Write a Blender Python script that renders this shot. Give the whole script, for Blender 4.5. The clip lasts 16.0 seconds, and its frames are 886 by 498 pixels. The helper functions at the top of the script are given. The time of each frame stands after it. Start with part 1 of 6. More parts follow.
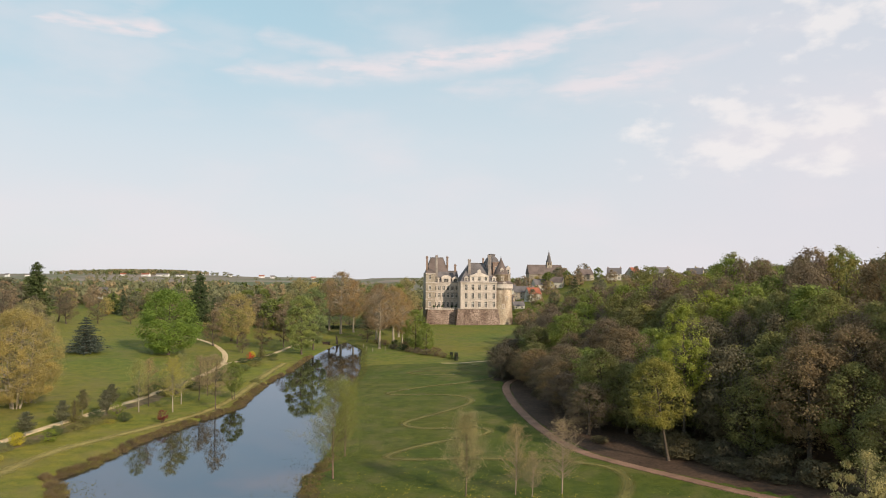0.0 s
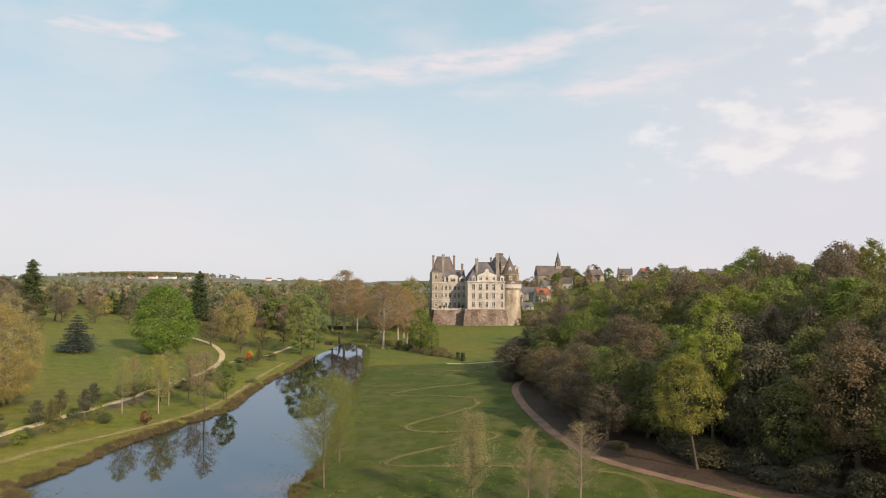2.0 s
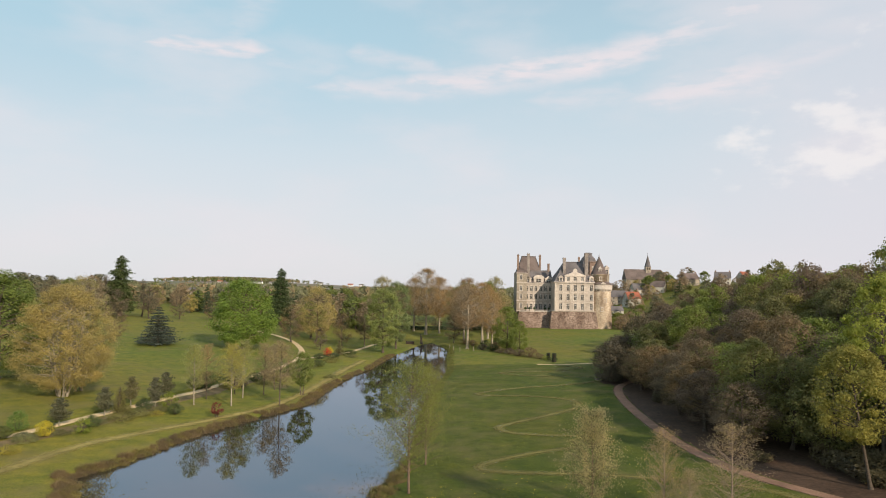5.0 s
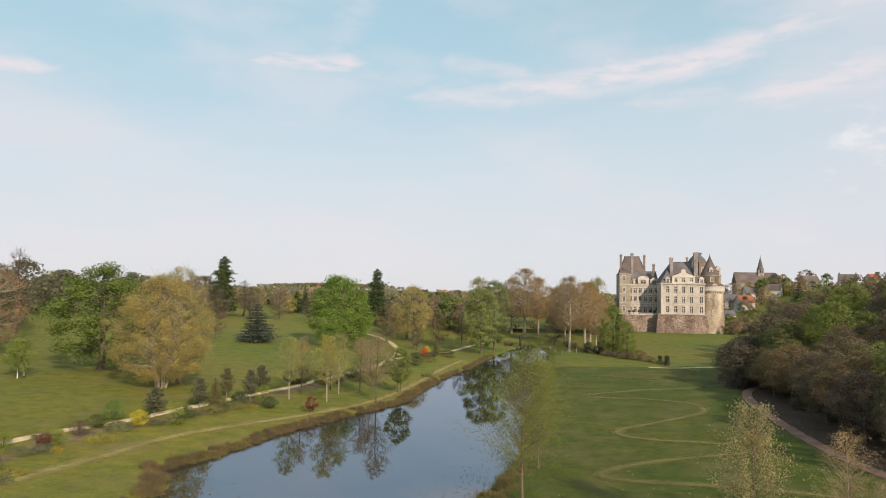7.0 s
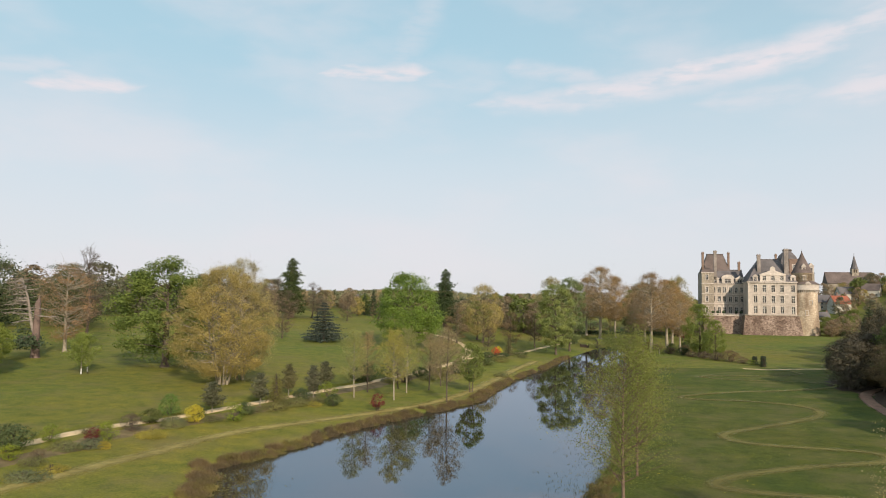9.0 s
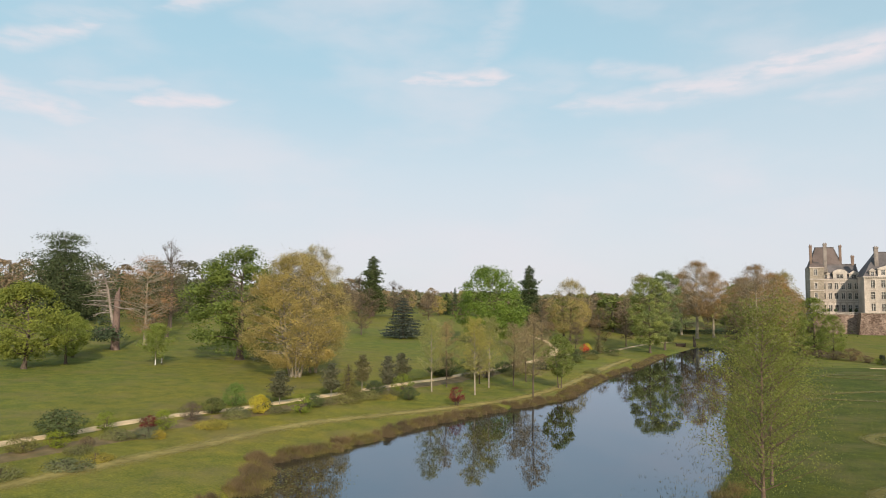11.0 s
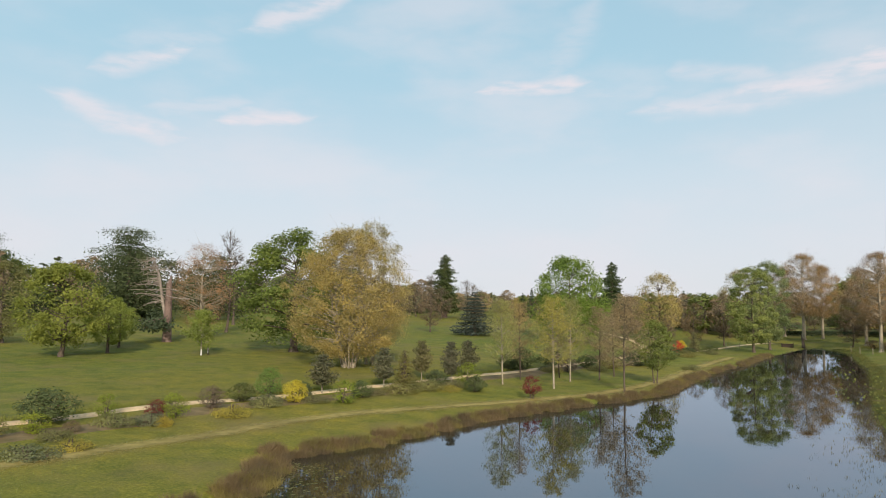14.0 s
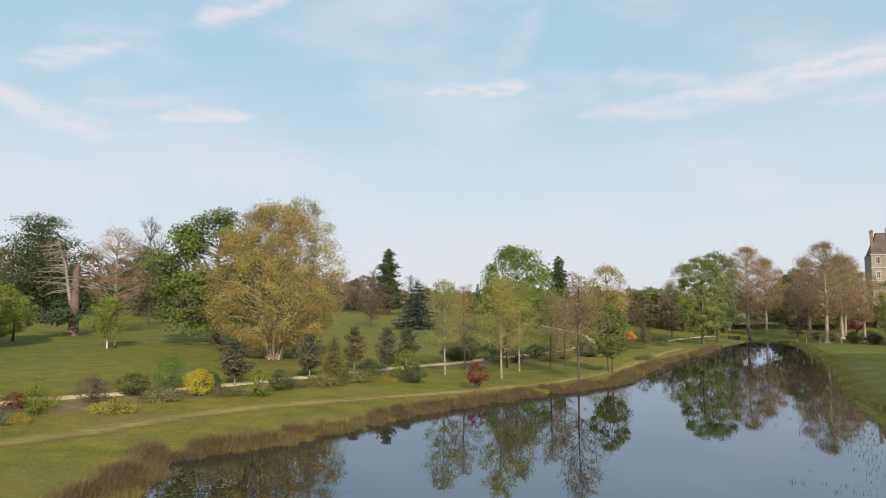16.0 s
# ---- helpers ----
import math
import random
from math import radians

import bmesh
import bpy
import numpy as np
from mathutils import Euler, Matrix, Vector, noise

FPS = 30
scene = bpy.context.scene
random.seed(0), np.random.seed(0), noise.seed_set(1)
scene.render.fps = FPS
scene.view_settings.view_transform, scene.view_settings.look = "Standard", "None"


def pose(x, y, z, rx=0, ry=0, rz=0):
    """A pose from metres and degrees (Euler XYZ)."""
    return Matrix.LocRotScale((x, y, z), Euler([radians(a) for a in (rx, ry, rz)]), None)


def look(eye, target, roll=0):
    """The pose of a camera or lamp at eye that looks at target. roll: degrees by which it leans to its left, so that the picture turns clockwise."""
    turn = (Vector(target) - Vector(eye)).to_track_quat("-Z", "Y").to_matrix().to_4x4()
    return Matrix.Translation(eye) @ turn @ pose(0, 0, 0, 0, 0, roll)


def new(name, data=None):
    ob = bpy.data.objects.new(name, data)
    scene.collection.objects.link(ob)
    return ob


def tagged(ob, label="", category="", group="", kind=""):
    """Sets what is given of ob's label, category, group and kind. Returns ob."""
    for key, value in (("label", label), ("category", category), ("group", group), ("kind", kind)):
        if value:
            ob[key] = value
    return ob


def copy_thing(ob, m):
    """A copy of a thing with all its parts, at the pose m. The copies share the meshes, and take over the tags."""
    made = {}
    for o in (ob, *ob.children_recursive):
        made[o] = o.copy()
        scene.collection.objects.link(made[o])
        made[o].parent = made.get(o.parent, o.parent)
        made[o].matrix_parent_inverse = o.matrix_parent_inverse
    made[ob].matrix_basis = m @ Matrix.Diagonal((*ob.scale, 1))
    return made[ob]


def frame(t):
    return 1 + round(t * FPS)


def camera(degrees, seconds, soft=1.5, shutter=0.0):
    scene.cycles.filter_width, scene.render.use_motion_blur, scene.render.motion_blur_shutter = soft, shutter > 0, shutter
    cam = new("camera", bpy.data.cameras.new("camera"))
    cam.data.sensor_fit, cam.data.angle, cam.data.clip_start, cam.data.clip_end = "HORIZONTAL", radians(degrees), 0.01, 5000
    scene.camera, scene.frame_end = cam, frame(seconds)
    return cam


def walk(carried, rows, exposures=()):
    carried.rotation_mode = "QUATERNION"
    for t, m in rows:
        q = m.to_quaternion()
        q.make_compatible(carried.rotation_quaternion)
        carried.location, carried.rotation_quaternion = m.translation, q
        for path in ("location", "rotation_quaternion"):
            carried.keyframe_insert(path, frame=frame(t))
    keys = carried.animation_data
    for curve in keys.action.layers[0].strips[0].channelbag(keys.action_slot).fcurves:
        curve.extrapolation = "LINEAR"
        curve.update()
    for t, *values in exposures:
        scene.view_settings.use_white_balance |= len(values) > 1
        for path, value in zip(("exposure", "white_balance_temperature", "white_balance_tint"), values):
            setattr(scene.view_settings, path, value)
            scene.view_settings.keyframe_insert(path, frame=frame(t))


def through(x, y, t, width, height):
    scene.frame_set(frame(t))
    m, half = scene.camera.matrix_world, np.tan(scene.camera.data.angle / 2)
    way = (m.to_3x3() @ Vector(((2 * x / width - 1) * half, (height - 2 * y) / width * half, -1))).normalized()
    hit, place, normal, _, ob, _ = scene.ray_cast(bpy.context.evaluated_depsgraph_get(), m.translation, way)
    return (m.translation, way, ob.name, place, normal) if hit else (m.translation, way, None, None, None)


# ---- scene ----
cam = camera(65.0, 16.0, soft=1.0)
PATH = [
    (0, (-0.687, 0.302, 34.43), (-0.431, 2.284, 34.508), 0.5),
    (0.5, (0.193, 3.138, 33.917), (0.439, 5.121, 33.996), 0.5),
    (1, (0.786, 6.017, 33.247), (1.027, 8.0, 33.33), 0.5),
    (1.5, (1.195, 8.974, 32.606), (1.433, 10.958, 32.69), 0.5),
    (2, (1.439, 11.91, 31.871), (1.673, 13.894, 31.959), 0.6),
    (2.5, (1.493, 14.968, 31.028), (1.71, 16.954, 31.117), 0.6),
    (3, (1.509, 17.998, 30.18), (1.701, 19.987, 30.271), 0.5),
    (3.5, (1.209, 21.006, 29.407), (1.36, 22.998, 29.502), 0.7),
    (6, (-1.269, 34.322, 25.074), (-1.404, 36.314, 25.19), 1.2),
    (6.5, (-1.998, 37.142, 24.255), (-2.215, 39.127, 24.374), 1.3),
    (7, (-2.561, 39.902, 23.37), (-2.821, 41.881, 23.494), 1.2),
    (7.5, (-3.195, 42.766, 22.562), (-3.496, 44.739, 22.69), 1.1),
    (8, (-3.846, 45.319, 21.746), (-4.19, 47.285, 21.878), 1.0),
    (8.5, (-4.506, 48.062, 20.89), (-4.905, 50.017, 21.027), 0.9),
    (9, (-5.245, 50.927, 20.162), (-5.696, 52.87, 20.302), 0.9),
    (11.5, (-8.835, 64.805, 16.006), (-9.574, 66.656, 16.162), 0.7),
    (12, (-9.719, 67.722, 15.14), (-10.516, 69.55, 15.304), 0.7),
    (12.5, (-10.559, 70.494, 14.293), (-11.395, 72.303, 14.461), 0.7),
    (13, (-11.392, 73.315, 13.51), (-12.263, 75.107, 13.682), 0.7),
    (13.5, (-12.229, 76.031, 12.765), (-13.108, 77.819, 12.94), 0.6),
    (14, (-13.162, 78.854, 11.978), (-14.042, 80.641, 12.154), 0.6),
    (14.5, (-14.037, 81.535, 11.305), (-14.902, 83.329, 11.482), 0.5),
    (15, (-14.917, 84.141, 10.684), (-15.753, 85.949, 10.861), 0.5),
    (15.5, (-15.856, 86.807, 10.09), (-16.649, 88.635, 10.269), 0.4),
    (16, (-16.757, 89.406, 9.491), (-17.496, 91.256, 9.671), 0.3),
]
walk(cam, [(t, look(eye, target, roll)) for t, eye, target, roll in PATH], [(0, 0.05, 6600, 11.5), (8, 0.04, 6480, 10.5), (16, 0.04, 6330, 9.5)])

# ---- light ----
SUN_ELEVATION = radians(26)
SUN_AZIMUTH = radians(146)  # clockwise from +y: behind the camera, over the wooded slope

# High streaks of cloud: azimuth and elevation of both ends, half width (degrees), density
STREAKS = [
    (-9.0, 15.8, -2.5, 16.1, 0.7, 0.6), (-2.5, 16.1, 5.9, 17.3, 0.9, 0.8), (5.9, 17.3, 12.7, 18.0, 1.0, 0.95),
    (12.7, 18.0, 17.3, 19.0, 0.95, 0.85), (17.3, 19.0, 24.4, 21.1, 0.95, 0.7), (-22.2, 17.9, -15.8, 18.2, 0.62, 0.9),
    (-17.4, 18.7, -14.5, 23.0, 1.1, 0.3), (-7.2, 18.5, -1.1, 17.8, 0.56, 0.45), (18.1, 15.2, 24.8, 16.2, 1.1, 0.8),
    (8.7, 15.2, 14.4, 15.3, 0.65, 0.4), (-14.8, 17.6, -9.4, 17.4, 0.65, 0.32), (24.3, 16.3, 28.6, 17.0, 0.95, 0.4),
    (-55.1, 14.9, -52.6, 14.2, 0.6, 0.7), (-52.6, 13.9, -48.5, 13.2, 0.79, 0.8), (-52.5, 17.6, -48.0, 19.1, 0.65, 0.7),
    (-51.0, 19.7, -45.8, 20.5, 0.74, 0.3), (-43.6, 14.7, -38.6, 15.3, 0.6, 0.85), (-48.6, 15.2, -43.1, 15.9, 0.56, 0.4),
    (-41.1, 22.3, -35.7, 24.2, 0.74, 0.7), (-29.5, 21.9, -26.2, 24.1, 0.56, 0.3),
]


def make_world():
    world = bpy.data.worlds.new("sky")
    scene.world = world
    world.use_nodes = True
    nt = world.node_tree
    nt.nodes.clear()
    link = nt.links.new

    def calc(op, a, b=0.0, c=None):
        n = nt.nodes.new("ShaderNodeMath")
        n.operation = op
        for i, v in enumerate((a, b) if c is None else (a, b, c)):
            if isinstance(v, (int, float)):
                n.inputs[i].default_value = v
            else:
                link(v, n.inputs[i])
        return n.outputs[0]

    def fade(v, a, b, lo=0.0, hi=1.0):
        n = nt.nodes.new("ShaderNodeMapRange")
        n.interpolation_type = "SMOOTHSTEP"
        for i, w in enumerate((v, a, b, lo, hi)):
            if isinstance(w, (int, float)):
                n.inputs[i].default_value = w
            else:
                link(w, n.inputs[i])
        return n.outputs[0]

    def cloud_noise(vector, scale, stretch, detail=5.0):
        mp = nt.nodes.new("ShaderNodeMapping")
        mp.inputs["Scale"].default_value = stretch
        link(vector, mp.inputs["Vector"])
        n = nt.nodes.new("ShaderNodeTexNoise")
        n.inputs["Scale"].default_value, n.inputs["Detail"].default_value = scale, detail
        link(mp.outputs[0], n.inputs["Vector"])
        return n.outputs["Fac"]

    sky = nt.nodes.new("ShaderNodeTexSky")
    sky.sky_type = "NISHITA"
    sky.sun_disc = False
    sky.sun_elevation, sky.sun_rotation = SUN_ELEVATION, SUN_AZIMUTH
    sky.altitude, sky.air_density, sky.dust_density, sky.ozone_density = 50, 1.0, 1.0, 1.5

    tc = nt.nodes.new("ShaderNodeTexCoord")
    xyz = nt.nodes.new("ShaderNodeSeparateXYZ")
    link(tc.outputs["Generated"], xyz.inputs[0])
    az = calc("MULTIPLY", calc("ARCTAN2", xyz.outputs[0], xyz.outputs[1]), 57.2958)
    el = calc("MULTIPLY", calc("ARCSINE", xyz.outputs[2]), 57.2958)
    flat = nt.nodes.new("ShaderNodeCombineXYZ")
    link(az, flat.inputs[0])
    link(el, flat.inputs[1])
    place = flat.outputs[0]
    sway = cloud_noise(place, 0.22, (1, 1.6, 1), 4)
    fray = cloud_noise(place, 0.55, (0.55, 2.2, 1), 6)
    wisp = cloud_noise(place, 1.6, (0.5, 1.6, 1), 6)
    el_w = calc("ADD", el, calc("MULTIPLY", calc("SUBTRACT", sway, 0.5), 1.6))
    cover = None
    for a0, e0, a1, e1, wide, dense in STREAKS:
        length = math.hypot(a1 - a0, e1 - e0)
        ux, uy = (a1 - a0) / length, (e1 - e0) / length
        dx, dy = calc("SUBTRACT", az, a0), calc("SUBTRACT", el_w, e0)
        along = calc("ADD", calc("MULTIPLY", dx, ux), calc("MULTIPLY", dy, uy))
        off = calc("ABSOLUTE", calc("SUBTRACT", calc("MULTIPLY", dy, ux), calc("MULTIPLY", dx, uy)))
        past = calc("MAXIMUM", calc("SUBTRACT", along, length), calc("MULTIPLY", along, -1.0))
        far = calc("ADD", off, calc("MULTIPLY", calc("MAXIMUM", past, 0.0), 0.45))
        one = fade(far, 0.0, wide * 2.0, dense, 0.0)
        cover = one if cover is None else calc("MAXIMUM", cover, one)
    cover = calc("MULTIPLY", cover, fade(calc("ADD", calc("MULTIPLY", fray, 0.82), calc("MULTIPLY", wisp, 0.18)), 0.32, 0.60, 0.38, 1.1))
    # heaped small clouds over the wood, towards the sun
    heap = cloud_noise(place, 0.42, (0.75, 1.35, 1), 9)
    low = calc("MULTIPLY", fade(az, 16, 32), calc("MULTIPLY", fade(el, 6.8, 8.6), fade(el, 16.0, 12.0)))
    high = calc("MULTIPLY", fade(az, 28, 36), calc("MULTIPLY", fade(el, 14.5, 17), fade(el, 23, 20)))
    where = calc("MAXIMUM", low, calc("MULTIPLY", high, 0.8))
    puffs = fade(calc("ADD", heap, calc("MULTIPLY", where, 0.16)), 0.56, 0.78)
    puffs = calc("MULTIPLY", puffs, fade(where, 0.05, 0.4))
    # thin veil all round
    veil = cloud_noise(place, 0.06, (1, 2.5, 1), 5)
    cover = calc("MAXIMUM", cover, calc("MULTIPLY", fade(veil, 0.42, 0.70), 0.45))

    hazy = nt.nodes.new("ShaderNodeValToRGB")
    stops = [(0.0, (7.35, 7.45, 7.75)), (0.05, (7.2, 7.45, 7.85)), (0.12, (6.5, 7.4, 7.95)), (0.22, (4.9, 6.8, 7.7)), (0.5, (3.4, 5.2, 6.6)), (1.0, (2.6, 4.2, 5.8))]
    while len(hazy.color_ramp.elements) < len(stops):
        hazy.color_ramp.elements.new(0.5)
    for e, (at, color) in zip(hazy.color_ramp.elements, stops):
        e.position, e.color = at, (*color, 1)
    link(calc("DIVIDE", el, 90.0), hazy.inputs["Fac"])

    def blend(a, b, fac):
        m = nt.nodes.new("ShaderNodeMix")
        m.data_type = "RGBA"
        for socket, v in ((m.inputs["Factor"], fac), (m.inputs["A"], a), (m.inputs["B"], b)):
            if isinstance(v, tuple):
                socket.default_value = (*v, 1)
            else:
                link(v, socket)
        return m.outputs["Result"]

    air = blend(sky.outputs["Color"], hazy.outputs["Color"], fade(el, 0, 60, 0.92, 0.6))
    air = blend(air, (7.25, 7.05, 7.6), calc("MULTIPLY", fade(az, 12, 36), 0.62))
    air = blend(air, (3.7, 6.3, 7.6), calc("MULTIPLY", calc("MULTIPLY", fade(az, 8, -14), fade(el, 8, 20)), 0.35))
    air = blend(air, (7.9, 7.45, 7.75), cover)
    air = blend(air, (9.0, 8.65, 8.5), calc("MULTIPLY", puffs, 0.62))
    bg = nt.nodes.new("ShaderNodeBackground")
    bg.inputs["Strength"].default_value = 0.1
    out = nt.nodes.new("ShaderNodeOutputWorld")
    link(air, bg.inputs["Color"])
    link(bg.outputs["Background"], out.inputs["Surface"])


make_world()
sun_data = bpy.data.lights.new("sun", "SUN")
sun_data.energy, sun_data.angle, sun_data.color = 4.5, radians(0.6), (1.0, 0.86, 0.69)
sun = new("sun", sun_data)
sun_way = Vector((math.sin(SUN_AZIMUTH) * math.cos(SUN_ELEVATION), math.cos(SUN_AZIMUTH) * math.cos(SUN_ELEVATION), math.sin(SUN_ELEVATION)))
sun.matrix_world = look((0, 0, 0), -sun_way)

# ---- materials ----
def material(name, rough=0.8, spec=0.3):
    m = bpy.data.materials.new(name)
    m.use_nodes = True
    b = m.node_tree.nodes["Principled BSDF"]
    b.inputs["Roughness"].default_value = rough
    b.inputs["Specular IOR Level"].default_value = spec
    return m, m.node_tree, b


def node(nt, kind, **values):
    n = nt.nodes.new(kind)
    for key, value in values.items():
        n.inputs[key.replace("_", " ")].default_value = value
    return n


def ramp(nt, source, stops):
    r = nt.nodes.new("ShaderNodeValToRGB")
    while len(r.color_ramp.elements) < len(stops):
        r.color_ramp.elements.new(0.5)
    for e, (at, color) in zip(r.color_ramp.elements, stops):
        e.position, e.color = at, (*color, 1)
    nt.links.new(source, r.inputs["Fac"])
    return r.outputs["Color"]


def mixed(nt, a, b, fac, how="MIX"):
    m = nt.nodes.new("ShaderNodeMix")
    m.data_type, m.blend_type = "RGBA", how
    for socket, value in ((m.inputs["Factor"], fac), (m.inputs["A"], a), (m.inputs["B"], b)):
        if isinstance(value, (int, float)):
            socket.default_value = value
        elif isinstance(value, tuple):
            socket.default_value = (*value, 1)
        else:
            nt.links.new(value, socket)
    return m.outputs["Result"]


def noise_of(nt, scale, detail=4.0, rough=0.55, coords="Object", stretch=None):
    tc = nt.nodes.new("ShaderNodeTexCoord")
    n = node(nt, "ShaderNodeTexNoise", Scale=scale, Detail=detail, Roughness=rough)
    source = tc.outputs[coords]
    if stretch:
        mp = nt.nodes.new("ShaderNodeMapping")
        mp.inputs["Scale"].default_value = stretch
        nt.links.new(source, mp.inputs["Vector"])
        source = mp.outputs["Vector"]
    nt.links.new(source, n.inputs["Vector"])
    return n.outputs["Fac"]


def bumped(nt, b, height, strength, distance):
    n = node(nt, "ShaderNodeBump", Strength=strength, Distance=distance)
    nt.links.new(height, n.inputs["Height"])
    nt.links.new(n.outputs["Normal"], b.inputs["Normal"])


def grainy(name, dark, light, scale, rough=0.85, bump=0.3, depth=0.02, spec=0.2, coarse=None):
    """Two scales of variation between two colours, with fine relief."""
    m, nt, b = material(name, rough, spec)
    fine = noise_of(nt, scale, 6, 0.65)
    big = noise_of(nt, coarse or scale * 0.08, 4)
    col = ramp(nt, fine, [(0.3, dark), (0.7, light)])
    soft = ramp(nt, big, [(0.35, (0.72, 0.72, 0.72)), (0.65, (1.1, 1.1, 1.1))])
    nt.links.new(mixed(nt, col, soft, 1.0, "MULTIPLY"), b.inputs["Base Color"])
    bumped(nt, b, fine, bump, depth)
    return m


def leafy(name, dark, light, tint=None, through=0.45, hue=0.12):
    """Foliage: each leaf and each plant varies; some light passes through."""
    dark, light = (tuple(v * k for v, k in zip(c, (1.75, 1.72, 1.62))) for c in (dark, light))
    dark, light = (tuple(0.92 * v + 0.08 * sum(c) / 3 for v in c) for c in (dark, light))
    m = bpy.data.materials.new(name)
    m.use_nodes = True
    nt = m.node_tree
    nt.nodes.clear()
    dark, light = tuple(0.75 * v + 0.12 * w for v, w in zip(dark, light)), tuple(1.02 * v + 0.12 * w for v, w in zip(light, dark))
    geo = nt.nodes.new("ShaderNodeNewGeometry")
    info = nt.nodes.new("ShaderNodeObjectInfo")
    col = ramp(nt, geo.outputs["Random Per Island"], [(0.0, tuple(0.7 * a + 0.3 * b for a, b in zip(dark, light))), (0.6, tuple((a + b) / 2 for a, b in zip(dark, light))), (1.0, tuple(0.2 * a + 0.8 * b for a, b in zip(dark, light)))])
    tree = ramp(nt, info.outputs["Random"], [(0.0, (1 - hue, 1 - hue * 1.2, 1.0)), (0.5, (1, 1, 1)), (1.0, (1 + hue * 1.5, 1 + hue * 0.5, 0.85))])
    col = mixed(nt, col, tree, 1.0, "MULTIPLY")
    patch = noise_of(nt, 0.35, 2)
    shade = ramp(nt, patch, [(0.35, (0.78, 0.8, 0.8)), (0.65, tint or (1.15, 1.1, 0.95))])
    col = mixed(nt, col, shade, 1.0, "MULTIPLY")
    d = node(nt, "ShaderNodeBsdfPrincipled", Roughness=0.75)
    d.inputs["Specular IOR Level"].default_value = 0.12
    t = nt.nodes.new("ShaderNodeBsdfTranslucent")
    mix = nt.nodes.new("ShaderNodeMixShader")
    mix.inputs["Fac"].default_value = through
    out = nt.nodes.new("ShaderNodeOutputMaterial")
    nt.links.new(col, d.inputs["Base Color"])
    nt.links.new(col, t.inputs["Color"])
    nt.links.new(d.outputs[0], mix.inputs[1])
    nt.links.new(t.outputs[0], mix.inputs[2])
    nt.links.new(mix.outputs[0], out.inputs["Surface"])
    return m


def feathered(m, scale=0.9, inner=0.45, outer=0.95, ragged=0.9, strength=1.0):
    """Lets a path break up into the grass towards its rims."""
    nt = m.node_tree
    out = nt.nodes["Material Output"]
    at = nt.nodes.new("ShaderNodeAttribute")
    at.attribute_name = "rim"
    add = nt.nodes.new("ShaderNodeMath")
    add.operation = "MULTIPLY_ADD"
    nt.links.new(noise_of(nt, scale, 6, 0.7), add.inputs[0])
    add.inputs[1].default_value = ragged
    nt.links.new(at.outputs["Fac"], add.inputs[2])
    fall = nt.nodes.new("ShaderNodeMapRange")
    fall.interpolation_type = "SMOOTHSTEP"
    fall.inputs["From Min"].default_value, fall.inputs["From Max"].default_value = inner + ragged * 0.5, outer + ragged * 0.5
    nt.links.new(add.outputs[0], fall.inputs["Value"])
    fall.inputs["To Min"].default_value = 1 - strength
    clear = nt.nodes.new("ShaderNodeBsdfTransparent")
    mix = nt.nodes.new("ShaderNodeMixShader")
    nt.links.new(fall.outputs["Result"], mix.inputs[0])
    nt.links.new(nt.nodes["Principled BSDF"].outputs[0], mix.inputs[1])
    nt.links.new(clear.outputs[0], mix.inputs[2])
    nt.links.new(mix.outputs[0], out.inputs["Surface"])
    return m


def make_grass(name, tone):
    m, nt, b = material(name, 0.9, 0.15)
    fine = noise_of(nt, 4.5, 9, 0.72)
    tufts = noise_of(nt, 0.35, 8, 0.72)
    big = noise_of(nt, 0.018, 4, 0.5)
    col = ramp(nt, fine, [(0.25, (0.070, 0.092, 0.015)), (0.5, (0.165, 0.188, 0.034)), (0.78, (0.310, 0.310, 0.075))])
    t = ramp(nt, tufts, [(0.3, (0.58, 0.70, 0.62)), (0.5, (1, 1, 1)), (0.7, (1.42, 1.26, 1.05))])
    g = ramp(nt, big, [(0.35, (0.85, 0.98, 0.9)), (0.65, (1.22, 1.05, 0.95))])
    col = mixed(nt, mixed(nt, col, t, 1.0, "MULTIPLY"), g, 1.0, "MULTIPLY")
    col = mixed(nt, col, tone, 1.0, "MULTIPLY")
    thin = noise_of(nt, 0.11, 6, 0.65)
    bare = ramp(nt, thin, [(0.48, (0.0, 0.0, 0.0)), (0.70, (0.55, 0.55, 0.55))])
    col = mixed(nt, col, (0.185, 0.145, 0.062), bare)
    # beyond the park: ploughed and growing fields
    tc = nt.nodes.new("ShaderNodeTexCoord")
    cell = node(nt, "ShaderNodeTexVoronoi", Scale=0.0042)
    nt.links.new(tc.outputs["Object"], cell.inputs["Vector"])
    sep = nt.nodes.new("ShaderNodeSeparateColor")
    nt.links.new(cell.outputs["Color"], sep.inputs[0])
    field = ramp(nt, sep.outputs[0], [(0.0, (0.10, 0.13, 0.06)), (0.35, (0.22, 0.18, 0.14)), (0.6, (0.12, 0.145, 0.075)), (0.85, (0.25, 0.205, 0.16))])
    far = nt.nodes.new("ShaderNodeVectorMath")
    far.operation = "LENGTH"
    nt.links.new(tc.outputs["Object"], far.inputs[0])
    out = nt.nodes.new("ShaderNodeMapRange")
    out.inputs["From Min"].default_value, out.inputs["From Max"].default_value = 900, 1100
    nt.links.new(far.outputs["Value"], out.inputs["Value"])
    nt.links.new(mixed(nt, col, field, out.outputs["Result"]), b.inputs["Base Color"])
    bumped(nt, b, fine, 0.9, 0.12)
    return m


